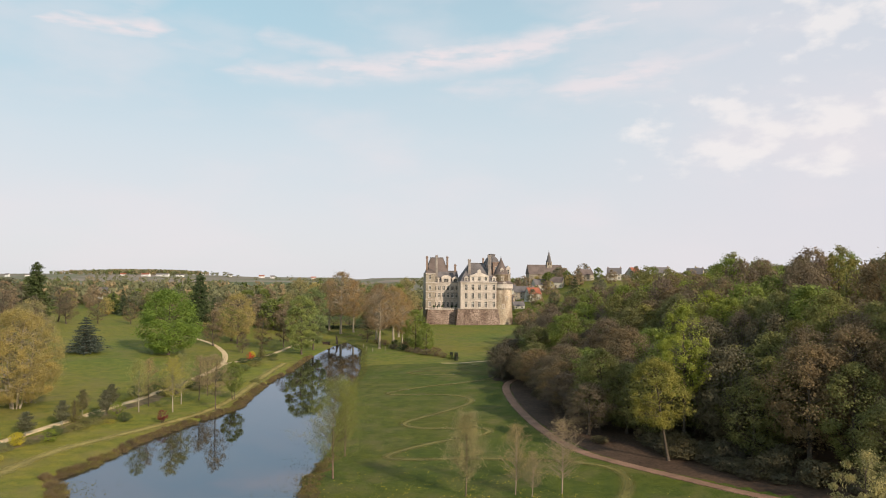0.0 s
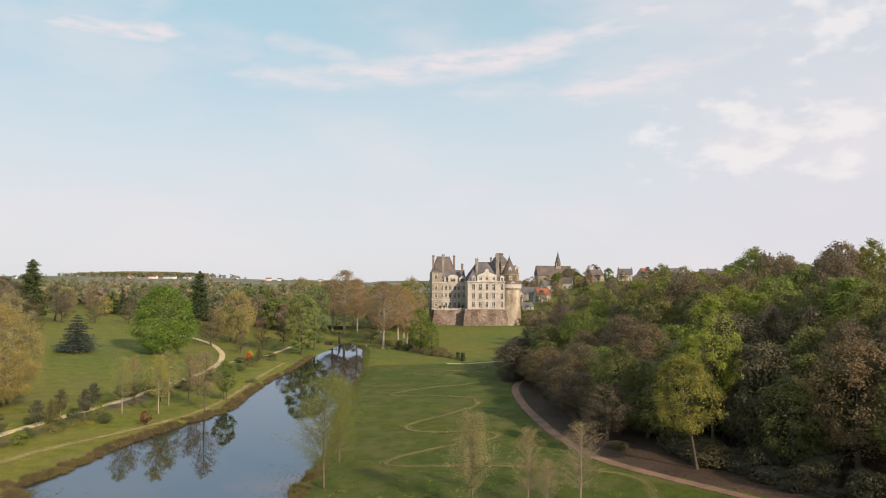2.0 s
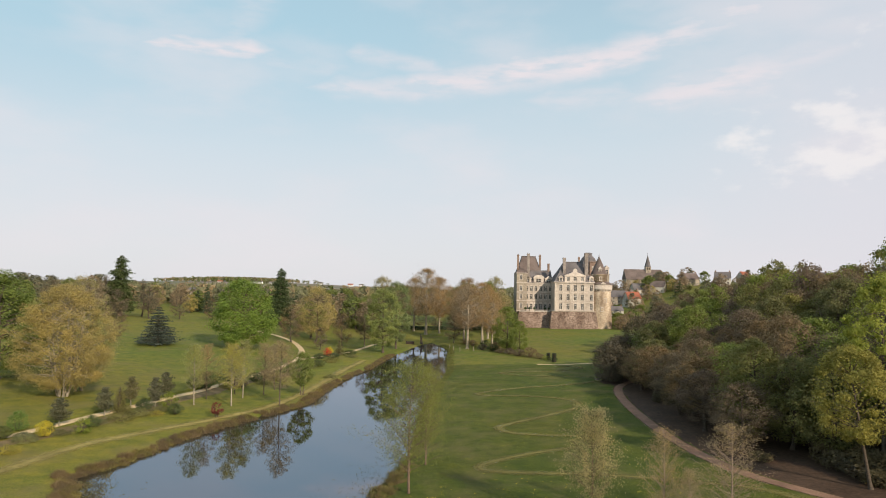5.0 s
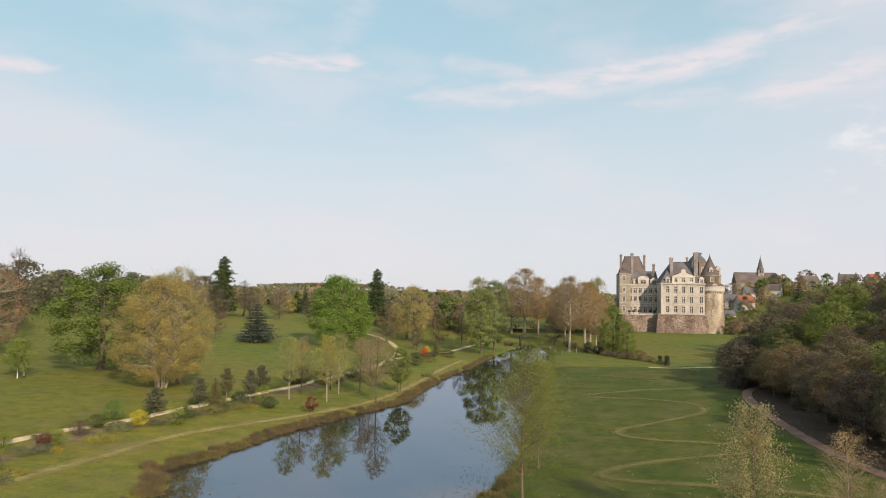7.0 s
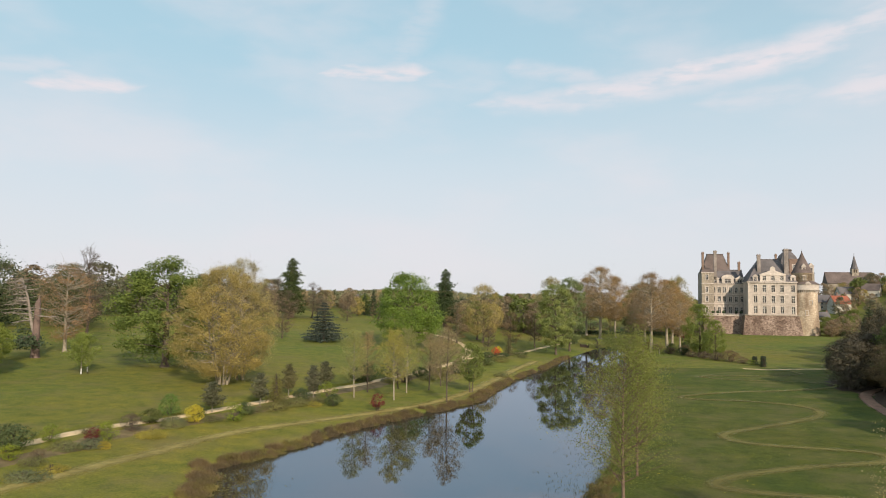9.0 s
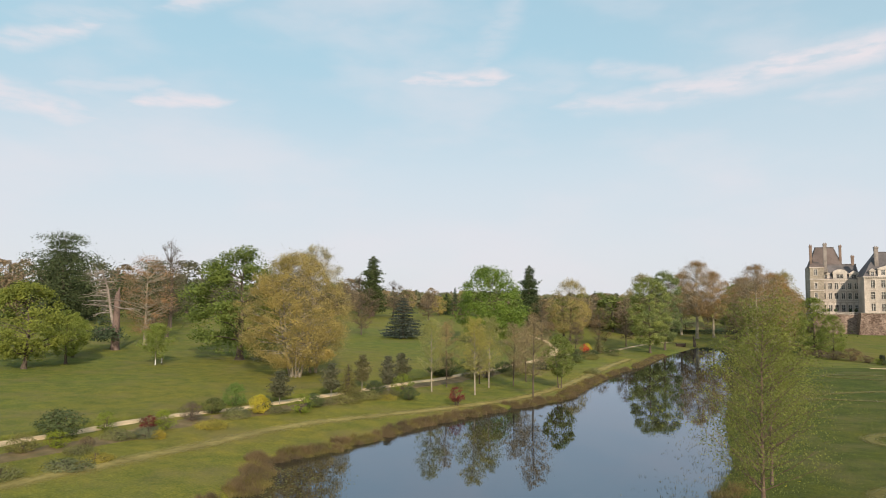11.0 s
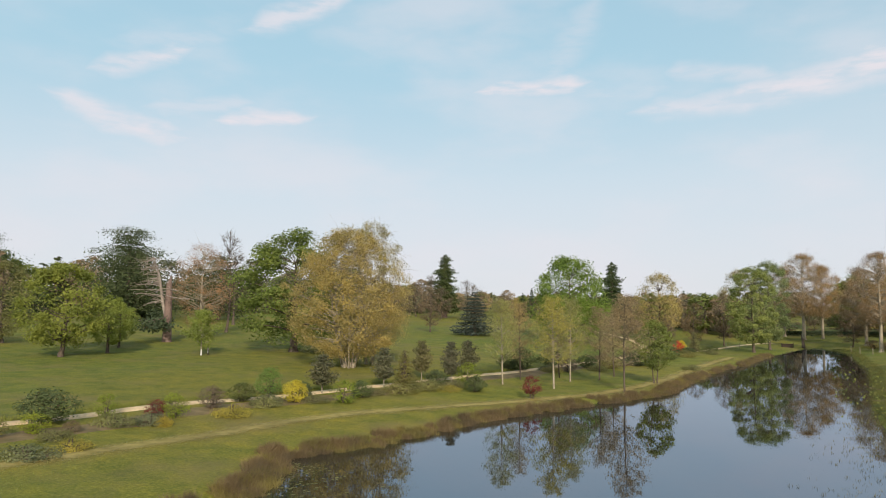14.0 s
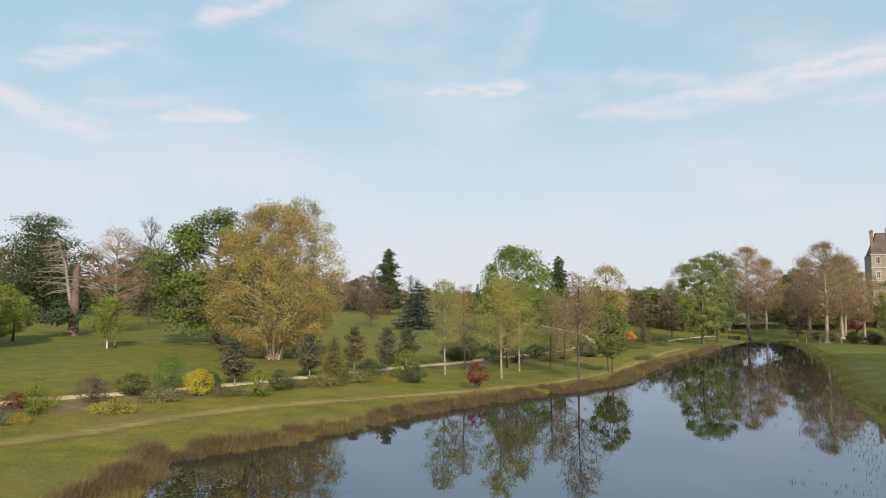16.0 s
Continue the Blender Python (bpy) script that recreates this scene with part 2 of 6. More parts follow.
def make_water():
    """Brown pond water under a mirror whose strength follows the angle."""
    m, nt, b = material("lake_water", 0.6, 0.0)
    weed = noise_of(nt, 0.06, 4)
    nt.links.new(ramp(nt, weed, [(0.35, (0.020, 0.016, 0.012)), (0.65, (0.034, 0.026, 0.018))]), b.inputs["Base Color"])
    gloss = node(nt, "ShaderNodeBsdfGlossy", Color=(0.78, 0.87, 1.0, 1), Roughness=0.008)
    bump = node(nt, "ShaderNodeBump", Strength=0.05, Distance=0.05)
    nt.links.new(noise_of(nt, 0.9, 3, 0.5), bump.inputs["Height"])
    facing = node(nt, "ShaderNodeFresnel", IOR=3.0)
    for n in (gloss, facing):
        nt.links.new(bump.outputs["Normal"], n.inputs["Normal"])
    mix = nt.nodes.new("ShaderNodeMixShader")
    nt.links.new(facing.outputs[0], mix.inputs[0])
    nt.links.new(b.outputs[0], mix.inputs[1])
    nt.links.new(gloss.outputs[0], mix.inputs[2])
    nt.links.new(mix.outputs[0], nt.nodes["Material Output"].inputs["Surface"])
    return m


M = {}
M["grass"] = make_grass("lawn_grass", (0.80, 0.77, 0.78))
M["bank_grass"] = make_grass("dry_bank_grass", (0.90, 0.83, 0.77))
# long grass; the wood's shade and vignetting are also put into its tone
M["shaded_long_grass"] = make_grass("shaded_long_meadow_grass", (0.43, 0.475, 0.415))
M["water"] = make_water()
M["lakebed"] = grainy("lakebed_mud", (0.03, 0.025, 0.015), (0.06, 0.05, 0.03), 1.5)
M["gravel"] = grainy("pale_gravel", (0.52, 0.38, 0.205), (0.76, 0.58, 0.35), 6.0, bump=0.4)
M["earth_path"] = feathered(grainy("brown_earth_path", (0.20, 0.115, 0.075), (0.34, 0.205, 0.135), 4.0, bump=0.4), 1.2, 0.5, 1.0, 0.6)
M["mown"] = feathered(grainy("mown_grass", (0.150, 0.136, 0.036), (0.262, 0.226, 0.074), 2.5, bump=0.3), 0.8, 0.05, 0.95, 0.7, 0.72)
M["track"] = feathered(grainy("worn_grass_track", (0.27, 0.220, 0.062), (0.48, 0.385, 0.138), 1.1, bump=0.3, coarse=0.25), 0.35, 0.0, 1.0, 0.9, 0.75)
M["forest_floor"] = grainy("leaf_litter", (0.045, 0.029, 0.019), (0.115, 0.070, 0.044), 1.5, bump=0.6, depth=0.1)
M["limestone"] = grainy("pale_limestone", (0.46, 0.39, 0.325), (0.63, 0.55, 0.465), 1.8, bump=0.2, coarse=0.12)
M["limestone_worn"] = grainy("weathered_limestone", (0.27, 0.225, 0.17), (0.46, 0.395, 0.31), 1.2, bump=0.3, coarse=0.15)
M["slate"] = grainy("roof_slate", (0.120, 0.108, 0.106), (0.195, 0.176, 0.170), 3.0, rough=0.7, spec=0.15, coarse=0.2)
M["slate_rust"] = grainy("mossy_slate", (0.125, 0.096, 0.085), (0.20, 0.158, 0.138), 3.0, rough=0.7, spec=0.15, coarse=0.2)
M["chimney_stone"] = grainy("sooted_chimney_stone", (0.22, 0.185, 0.16), (0.37, 0.32, 0.28), 2.0, coarse=0.4)
M["brick"] = grainy("chimney_brick", (0.18, 0.12, 0.09), (0.32, 0.23, 0.175), 3.0)
M["dead_wood"] = grainy("bleached_dead_wood", (0.20, 0.165, 0.135), (0.42, 0.36, 0.30), 3.0, bump=0.5)
M["bed_soil"] = grainy("mulched_bed", (0.105, 0.092, 0.034), (0.25, 0.175, 0.092), 0.55, bump=0.5, coarse=0.3)
M["tile_roof"] = grainy("red_clay_tiles", (0.24, 0.075, 0.045), (0.38, 0.14, 0.085), 3.0)
M["white_wall"] = grainy("whitewashed_wall", (0.62, 0.60, 0.56), (0.80, 0.78, 0.74), 1.0)
M["render_wall"] = grainy("cream_render", (0.42, 0.38, 0.31), (0.60, 0.56, 0.48), 1.0)
M["bark"] = grainy("grey_brown_bark", (0.06, 0.045, 0.033), (0.17, 0.135, 0.10), 5.0, bump=0.6)
M["pale_bark"] = grainy("pale_plane_bark", (0.22, 0.18, 0.12), (0.48, 0.42, 0.32), 2.5, bump=0.3)
M["pine_bark"] = grainy("mauve_brown_pine_bark", (0.115, 0.078, 0.062), (0.25, 0.18, 0.15), 4.0, bump=0.6)
M["twig"] = grainy("brown_twigs", (0.12, 0.08, 0.055), (0.24, 0.17, 0.12), 4.0)
M["pale_twig"] = grainy("pale_brown_twigs", (0.24, 0.17, 0.125), (0.42, 0.32, 0.25), 4.0)
M["leaf_green"] = leafy("fresh_green_leaves", (0.068, 0.098, 0.022), (0.180, 0.216, 0.052))
M["leaf_bright"] = leafy("bright_spring_leaves", (0.090, 0.124, 0.024), (0.215, 0.258, 0.060))
M["leaf_mid"] = leafy("olive_leaves", (0.072, 0.080, 0.030), (0.180, 0.182, 0.070))
M["leaf_brown"] = leafy("brown_opening_leaves", (0.090, 0.072, 0.050), (0.165, 0.132, 0.090))
M["leaf_gold"] = leafy("golden_olive_leaves", (0.148, 0.133, 0.058), (0.285, 0.256, 0.116))
M["leaf_rust"] = leafy("rust_brown_leaves", (0.145, 0.102, 0.054), (0.270, 0.192, 0.104))
M["leaf_dark"] = leafy("dark_evergreen_leaves", (0.020, 0.034, 0.019), (0.056, 0.078, 0.042), through=0.15)
M["leaf_oak"] = leafy("oak_leaves", (0.056, 0.088, 0.019), (0.152, 0.194, 0.046))
M["leaf_grey"] = leafy("grey_green_needles", (0.052, 0.056, 0.032), (0.140, 0.140, 0.088), through=0.25)
M["leaf_juniper"] = leafy("juniper_needles", (0.054, 0.066, 0.030), (0.130, 0.148, 0.072), through=0.2)
M["leaf_young"] = leafy("yellow_green_opening_leaves", (0.165, 0.148, 0.066), (0.30, 0.262, 0.125))
M["leaf_holm"] = leafy("holm_oak_leaves", (0.038, 0.036, 0.023), (0.098, 0.086, 0.055), through=0.15)
M["leaf_fir"] = leafy("blue_green_needles", (0.020, 0.031, 0.025), (0.060, 0.078, 0.062), through=0.12)
M["leaf_haze"] = leafy("olive_birch_buds", (0.13, 0.142, 0.042), (0.27, 0.27, 0.09))
M["leaf_haze_brown"] = leafy("brown_opening_buds", (0.14, 0.11, 0.06), (0.28, 0.22, 0.13))
M["leaf_poplar"] = leafy("light_poplar_leaves", (0.074, 0.096, 0.024), (0.165, 0.190, 0.058))
M["leaf_shrub"] = leafy("dark_green_shrub_leaves", (0.032, 0.046, 0.019), (0.088, 0.114, 0.044), through=0.25)
M["leaf_russet"] = leafy("russet_young_leaves", (0.170, 0.098, 0.048), (0.310, 0.190, 0.098))
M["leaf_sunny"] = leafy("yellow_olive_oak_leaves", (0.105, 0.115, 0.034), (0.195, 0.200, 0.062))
M["leaf_small_pine"] = leafy("grey_green_pine_needles", (0.042, 0.046, 0.025), (0.102, 0.104, 0.060), through=0.15)
M["leaf_willow"] = leafy("soft_green_leaves", (0.086, 0.120, 0.042), (0.196, 0.240, 0.092))
# distant leaves: air haze is put into the colour, lighter and greyer
M["leaf_far"] = leafy("haze_tinted_spring_woods", (0.085, 0.092, 0.052), (0.165, 0.165, 0.098))
M["leaf_pine"] = leafy("dark_green_needles", (0.020, 0.034, 0.015), (0.060, 0.085, 0.036), through=0.15)
M["leaf_yellow"] = leafy("yellow_flowering_leaves", (0.29, 0.242, 0.012), (0.47, 0.405, 0.035))
M["leaf_lush"] = leafy("lush_green_leaves", (0.056, 0.108, 0.022), (0.140, 0.212, 0.050))
M["leaf_golden_juniper"] = leafy("golden_juniper_needles", (0.165, 0.150, 0.022), (0.290, 0.255, 0.048))
M["leaf_lime"] = leafy("lime_green_leaves", (0.093, 0.140, 0.013), (0.200, 0.240, 0.033))
M["leaf_red"] = leafy("red_azalea_flowers", (0.300, 0.027, 0.020), (0.467, 0.087, 0.040))
M["leaf_purple"] = leafy("dark_red_maple_leaves", (0.070, 0.015, 0.023), (0.148, 0.033, 0.046))
M["reed"] = leafy("dry_brown_reeds", (0.064, 0.050, 0.024), (0.142, 0.110, 0.054), through=0.2)
M["shore_sedge"] = leafy("dark_shore_sedge", (0.036, 0.046, 0.016), (0.088, 0.094, 0.034), through=0.2)
M["sedge"] = leafy("green_sedge", (0.058, 0.058, 0.024), (0.130, 0.120, 0.052), through=0.2)
M["dark_glass"] = material("window_glass", 0.12, 0.5)[0]
M["dark_glass"].node_tree.nodes["Principled BSDF"].inputs["Base Color"].default_value = (0.07, 0.064, 0.058, 1)
M["frame_white"] = grainy("white_window_paint", (0.55, 0.53, 0.48), (0.72, 0.70, 0.65), 4.0, rough=0.5)
M["dark_wood"] = grainy("dark_wood", (0.03, 0.022, 0.016), (0.08, 0.06, 0.045), 4.0)

# ---- the lie of the land ----
SHORE_LEFT = [(-400, -60), (40, -44), (100, -44.5), (114, -45.3), (118, -46), (122, -48.8), (125, -50.2), (128, -48.4), (132, -46.6), (140, -45.4), (150, -43.3), (160, -40), (170, -36.4), (177, -33.2), (186, -29.8), (200, -29.3), (212, -28.4), (240, -25.5), (252, -22.5), (290, -19), (315, -14.5), (346, -9), (364, -3.5), (366, -3)]
SHORE_RIGHT = [(-400, -2), (40, -6), (100, -8), (121, -8.6), (124, -7.2), (132, -6), (142, -4.4), (158, -4.2), (172, -4), (190, -3), (204, -1.5), (218, -0.4), (250, 2.4), (280, 2.8), (326, 4), (332, 3), (345, 0.4), (358, -2.6), (364, -3.3), (366, -3)]
LAKE_END = 365.0


def shore(points, y):
    return float(np.interp(y, [p[0] for p in points], [p[1] for p in points]))


def smooth(a, b, v):
    t = min(1.0, max(0.0, (v - a) / (b - a)))
    return t * t * (3 - 2 * t)


def wave(x, y, size, seed=0.0):
    return noise.noise(Vector((x / size + seed, y / size - seed, seed * 0.7)))


def inland(x, y):
    """Metres from the lake, by its near shore (negative in the water), and the side: -1 or 1."""
    left, right = shore(SHORE_LEFT, y), shore(SHORE_RIGHT, y)
    if y > LAKE_END:
        off = math.hypot(max(0, -3 - x, x + 3), (y - LAKE_END))
        return off, (-1 if x < -3 else 1)
    if x < left:
        return left - x, -1
    if x > right:
        return x - right, 1
    return -min(x - left, right - x, LAKE_END - y), 0


def height(x, y):
    d, side = inland(x, y)
    if d < 0:
        return max(-1.2, d * 0.5)
    if side < 0:
        z = np.interp(d, [0, 0.8, 5, 15, 25, 35, 50, 75, 110, 160, 220, 420], [0, 0.45, 0.75, 1.05, 1.45, 1.8, 2.4, 3.1, 4.3, 6.6, 9.0, 11.0])
        z = float(z) + 1.5 * smooth(200, 300, y) * smooth(40, 80, d) + 0.4 * wave(x, y, 45) * smooth(25, 70, d)
    else:
        z = float(np.interp(d, [0, 0.8, 5, 30, 60, 150], [0, 0.5, 0.95, 1.5, 2.0, 3.0]))
        z += smooth(300, 430, y) * 1.2 * smooth(10, 60, d)
        near_castle = smooth(290, 400, y)
        far = smooth(60 + 46 * near_castle, 140 + 70 * near_castle, x)
        z += 17 * far * smooth(900, 600, y) + 5 * smooth(140, 260, x)
        z += 9 * smooth(470, 640, y) * smooth(60, 140, x)
    r = math.hypot(x, y - 50)
    if r > 550:
        z += smooth(550, 1700, r) * 5 * wave(x, y, 600, 3.0)
        z += smooth(1500, 3300, r) * (10 + 13 * wave(x, y, 1300, 7.0)) * (0.55 + 0.45 * smooth(-200, -1500, x))
        z += 16 * math.exp(-(((x + 750) / 420) ** 2) - ((y - 2750) / 300) ** 2)
    return z


def axis(stops):
    """Grid lines: (from, to, step) stretches."""
    out = []
    for a, b, step in stops:
        n = max(1, round((b - a) / step))
        out += [a + (b - a) * i / n for i in range(n)]
    return out + [stops[-1][1]]


def link_mesh(name, verts, faces, mats, parent=None, label=""):
    me = bpy.data.meshes.new(name)
    me.from_pydata(verts, [], faces)
    for m in mats if isinstance(mats, (list, tuple)) else [mats]:
        me.materials.append(m)
    ob = new(name, me)
    if parent:
        ob.parent = parent
    if label:
        ob["label"] = label
    return ob


GX = axis([(-4800, -2000, 400), (-2000, -700, 100), (-700, -300, 25), (-300, -62, 4), (-62, 14, 1.25), (14, 72, 1.9), (72, 140, 3.5), (140, 320, 12), (320, 800, 40), (800, 2000, 120), (2000, 4800, 400)])
GY = axis([(-4800, -1000, 600), (-1000, -200, 80), (-200, 60, 10), (60, 376, 2.5), (376, 520, 6), (520, 900, 20), (900, 2000, 60), (2000, 4800, 140)])


GRAVEL_LINE = [(-80.5, 60), (-77.5, 95), (-75.0, 120), (-73.9, 131), (-72.0, 138), (-68.7, 145), (-66.0, 156), (-63.5, 165), (-61.0, 174), (-58.3, 184), (-56.0, 192), (-54.0, 205), (-50.7, 225), (-47.7, 250), (-48.0, 268), (-50.2, 285), (-54.2, 303), (-63.2, 328), (-76.2, 347), (-92.2, 356)]


def make_ground():
    verts = [(x, y, height(x, y)) for y in GY for x in GX]
    n = len(GX)
    faces = [(j * n + i, j * n + i + 1, (j + 1) * n + i + 1, (j + 1) * n + i) for j in range(len(GY) - 1) for i in range(n - 1)]
    ob = link_mesh("ground", verts, faces, [M["grass"], M["lakebed"], M["forest_floor"], M["shaded_long_grass"], M["bank_grass"]])
    for p in ob.data.polygons:
        p.use_smooth = True
        x, y, z = p.center
        if z < -0.15:
            p.material_index = 1
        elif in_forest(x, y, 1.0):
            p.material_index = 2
        elif -60 < y < 263 and x > shore(SHORE_RIGHT, y) + 0.3 and x < 150:
            p.material_index = 3
        elif 60 < y < 275 and float(np.interp(y, [q[1] for q in GRAVEL_LINE[:16]], [q[0] for q in GRAVEL_LINE[:16]])) < x < shore(SHORE_LEFT, y):
            p.material_index = 4
    tagged(ob, "green park meadow rolling out to low hills", "ground", kind="structure")


FOREST_EDGE = [(-300, 150), (60, 92), (85, 72), (98, 62), (110, 54.5), (120, 48.5), (134, 43.8), (150, 43), (165, 43.5), (185, 45.5), (200, 47), (212, 45), (222, 42), (236, 46), (250, 62), (290, 74), (330, 84), (360, 92), (400, 112), (440, 135)]


def in_forest(x, y, margin=0.0):
    edge = shore(FOREST_EDGE, y)
    return -300 < y < 440 and edge + margin < x < 330


def strip(name, line, width, mat, lift=0.08, step=2.0, ragged=0.0):
    """A path laid over the ground along a line of (x, y)."""
    pts = [Vector((x, y, 0)) for x, y in line]
    fine = []
    for i in range(len(pts) - 1):
        p0, p1, p2, p3 = pts[max(i - 1, 0)], pts[i], pts[i + 1], pts[min(i + 2, len(pts) - 1)]
        n = max(2, int((p2 - p1).length / step))
        for k in range(n):
            t = k / n
            fine.append(0.5 * ((2 * p1) + (p2 - p0) * t + (2 * p0 - 5 * p1 + 4 * p2 - p3) * t * t + (3 * p1 - p0 - 3 * p2 + p3) * t**3))
    fine.append(pts[-1])
    verts, faces, rims, across = [], [], [], 6
    for i, p in enumerate(fine):
        way = (fine[min(i + 1, len(fine) - 1)] - fine[max(i - 1, 0)]).normalized()
        side = Vector((-way.y, way.x, 0))
        for k in range(across + 1):
            s = (k / across - 0.5) * width
            if k in (0, across):
                s *= 1 + ragged * wave(p.x, p.y, 2.5, 5.0 + k)
            q = p + side * s
            edge = 0.09 if k in (0, across) else 0.0
            verts.append((q.x, q.y, height(q.x, q.y) + lift - edge))
            rims.append(abs(2 * k / across - 1))
        if i:
            a = (i - 1) * (across + 1)
            faces += [(a + k, a + k + 1, a + across + 2 + k, a + across + 1 + k) for k in range(across)]
    ob = link_mesh(name, verts, faces, mat)
    ob.data.attributes.new("rim", "FLOAT", "POINT").data.foreach_set("value", rims)
    for p in ob.data.polygons:
        p.use_smooth = True
    return ob


make_ground()
lake = link_mesh("water", [(-70, -390, 0), (30, -390, 0), (30, 366, 0), (-70, 366, 0)], [(0, 1, 2, 3)], M["water"])
tagged(lake, "still dark lake mirroring sky and trees", "lake", kind="structure")

tagged(strip("gravel_path", GRAVEL_LINE, 2.2, M["gravel"], ragged=0.2), "pale sandy gravel path through the lawn", "path", kind="structure")
BED_LINE = [(-71, 106), (-69.2, 118), (-68.6, 130), (-67.4, 138), (-64.6, 146), (-62.4, 153), (-60.4, 161), (-58.3, 170), (-56, 180), (-53.2, 190), (-51.3, 204), (-47, 218), (-42, 232)]
tagged(strip("planting_bed", BED_LINE, 4.4, M["bed_soil"], lift=0.045, ragged=0.7), "brown mulched bed under the border shrubs", "bed", kind="structure")
TRACK_LINE = [(-66, 70), (-63.5, 95), (-61.5, 108), (-59.6, 120), (-57.6, 132), (-55, 142), (-50, 151), (-44.8, 160), (-38.5, 172.5), (-34.5, 184), (-32.5, 197), (-31, 215), (-29.5, 238), (-27.5, 258), (-26, 272)]
tagged(strip("grass_track", TRACK_LINE, 4.4, M["track"], ragged=0.8), "worn pale grass track along the bank", "path", kind="structure")
tagged(strip("lakeside_path", [(-47.6, 262), (-44, 272), (-38.8, 284), (-34, 300), (-29, 330), (-24, 352), (-18, 368)], 1.8, M["gravel"], ragged=0.3), "narrow pale path round the end of the lake", "path", kind="structure")
SWIRL_LINE = [(38, 259), (44, 256), (45.6, 252.5), (42, 248), (34, 243.5), (25, 242.5), (19, 240.5), (20.5, 236), (29, 232.5), (40, 231), (46, 228.5), (44, 222), (34, 214), (22, 209), (12, 202), (9.5, 198.2), (12, 196), (22.4, 194.5), (29.5, 190), (31, 184.7), (28.5, 177.5), (20, 168), (12.5, 160.5), (11.2, 157), (12.6, 154), (17, 151.8), (25.8, 150.5), (28.5, 148.5), (27, 144.5), (17, 139.6), (9, 134), (6, 130), (7.4, 128), (12, 126.8), (20.2, 126), (30, 123.5), (40, 119.5), (44, 114.5), (43, 107), (38, 98), (30, 88)]
tagged(strip("mown_path", SWIRL_LINE, 3.6, M["mown"], ragged=0.25), "winding path mown into the meadow", "path", kind="structure")
BROWN_LINE = [(92, 60), (75, 79), (62, 95.5), (57, 102), (52, 109.5), (46.4, 118.3), (43, 125), (40.9, 133.5), (39.9, 147.3), (40.2, 164), (41.5, 182), (44, 200), (48.5, 214), (58, 226)]
tagged(strip("earth_path", BROWN_LINE, 3.1, M["earth_path"], ragged=0.2), "reddish brown earth path along the wood", "path", kind="structure")
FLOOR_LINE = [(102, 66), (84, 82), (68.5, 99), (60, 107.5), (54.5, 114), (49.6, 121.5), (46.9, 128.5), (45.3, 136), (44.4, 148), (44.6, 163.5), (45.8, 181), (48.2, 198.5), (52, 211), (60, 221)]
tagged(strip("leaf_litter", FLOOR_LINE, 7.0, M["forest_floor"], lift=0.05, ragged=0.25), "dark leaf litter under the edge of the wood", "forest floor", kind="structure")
tagged(strip("lawn_edge", [(60, 428), (75, 429), (95, 430), (108, 431)], 1.0, M["mown"], ragged=0.2), "pale mown line below the rampart", "path", kind="structure")
tagged(strip("castle_path", [(33, 263), (40, 262), (48, 265), (58, 268), (70, 272)], 1.4, M["gravel"], ragged=0.2), "pale gravel path across the castle lawn", "path", kind="structure")

# ---- helpers for things ----
def thing(name, x, y, z, label, category, group="", kind="", turn=0.0):
    ob = new(name)
    ob.matrix_basis = pose(x, y, z, 0, 0, turn)
    return tagged(ob, label, category, group, kind)


def part(name, bm, mat, parent, label="", smooth_faces=False):
    me = bpy.data.meshes.new(name)
    bm.to_mesh(me)
    bm.free()
    me.materials.append(mat)
    if smooth_faces:
        me.polygons.foreach_set("use_smooth", [True] * len(me.polygons))
    ob = new(name, me)
    ob.parent = parent
    if label:
        ob["label"] = label
    return ob


def box(bm, x0, x1, y0, y1, z0, z1, inset=0.0, inset_y=None):
    """A block; its top may be drawn in on all sides."""
    iy = inset if inset_y is None else inset_y
    lo = [bm.verts.new(p) for p in ((x0, y0, z0), (x1, y0, z0), (x1, y1, z0), (x0, y1, z0))]
    hi = [bm.verts.new(p) for p in ((x0 + inset, y0 + iy, z1), (x1 - inset, y0 + iy, z1), (x1 - inset, y1 - iy, z1), (x0 + inset, y1 - iy, z1))]
    bm.faces.new(lo[::-1])
    bm.faces.new(hi)
    for i in range(4):
        bm.faces.new((lo[i], lo[(i + 1) % 4], hi[(i + 1) % 4], hi[i]))
    return bm


def lathe(bm, cx, cy, profile, n=32):
    """A turned solid from (radius, height) stops."""
    rings = []
    for r, z in profile:
        rings.append([bm.verts.new((cx + r * math.cos(2 * math.pi * i / n), cy + r * math.sin(2 * math.pi * i / n), z)) for i in range(n)])
    for a, b in zip(rings, rings[1:]):
        for i in range(n):
            bm.faces.new((a[i], a[(i + 1) % n], b[(i + 1) % n], b[i]))
    bm.faces.new(rings[0][::-1])
    bm.faces.new(rings[-1])
    return bm


def prism(bm, outline, y0, y1):
    """An upright outline of (x, z) points, drawn from y0 back to y1."""
    a = [bm.verts.new((x, y0, z)) for x, z in outline]
    b = [bm.verts.new((x, y1, z)) for x, z in outline]
    bm.faces.new(a)
    bm.faces.new(b[::-1])
    n = len(outline)
    for i in range(n):
        bm.faces.new((a[(i + 1) % n], a[i], b[i], b[(i + 1) % n]))
    return bm


def B():
    return bmesh.new()


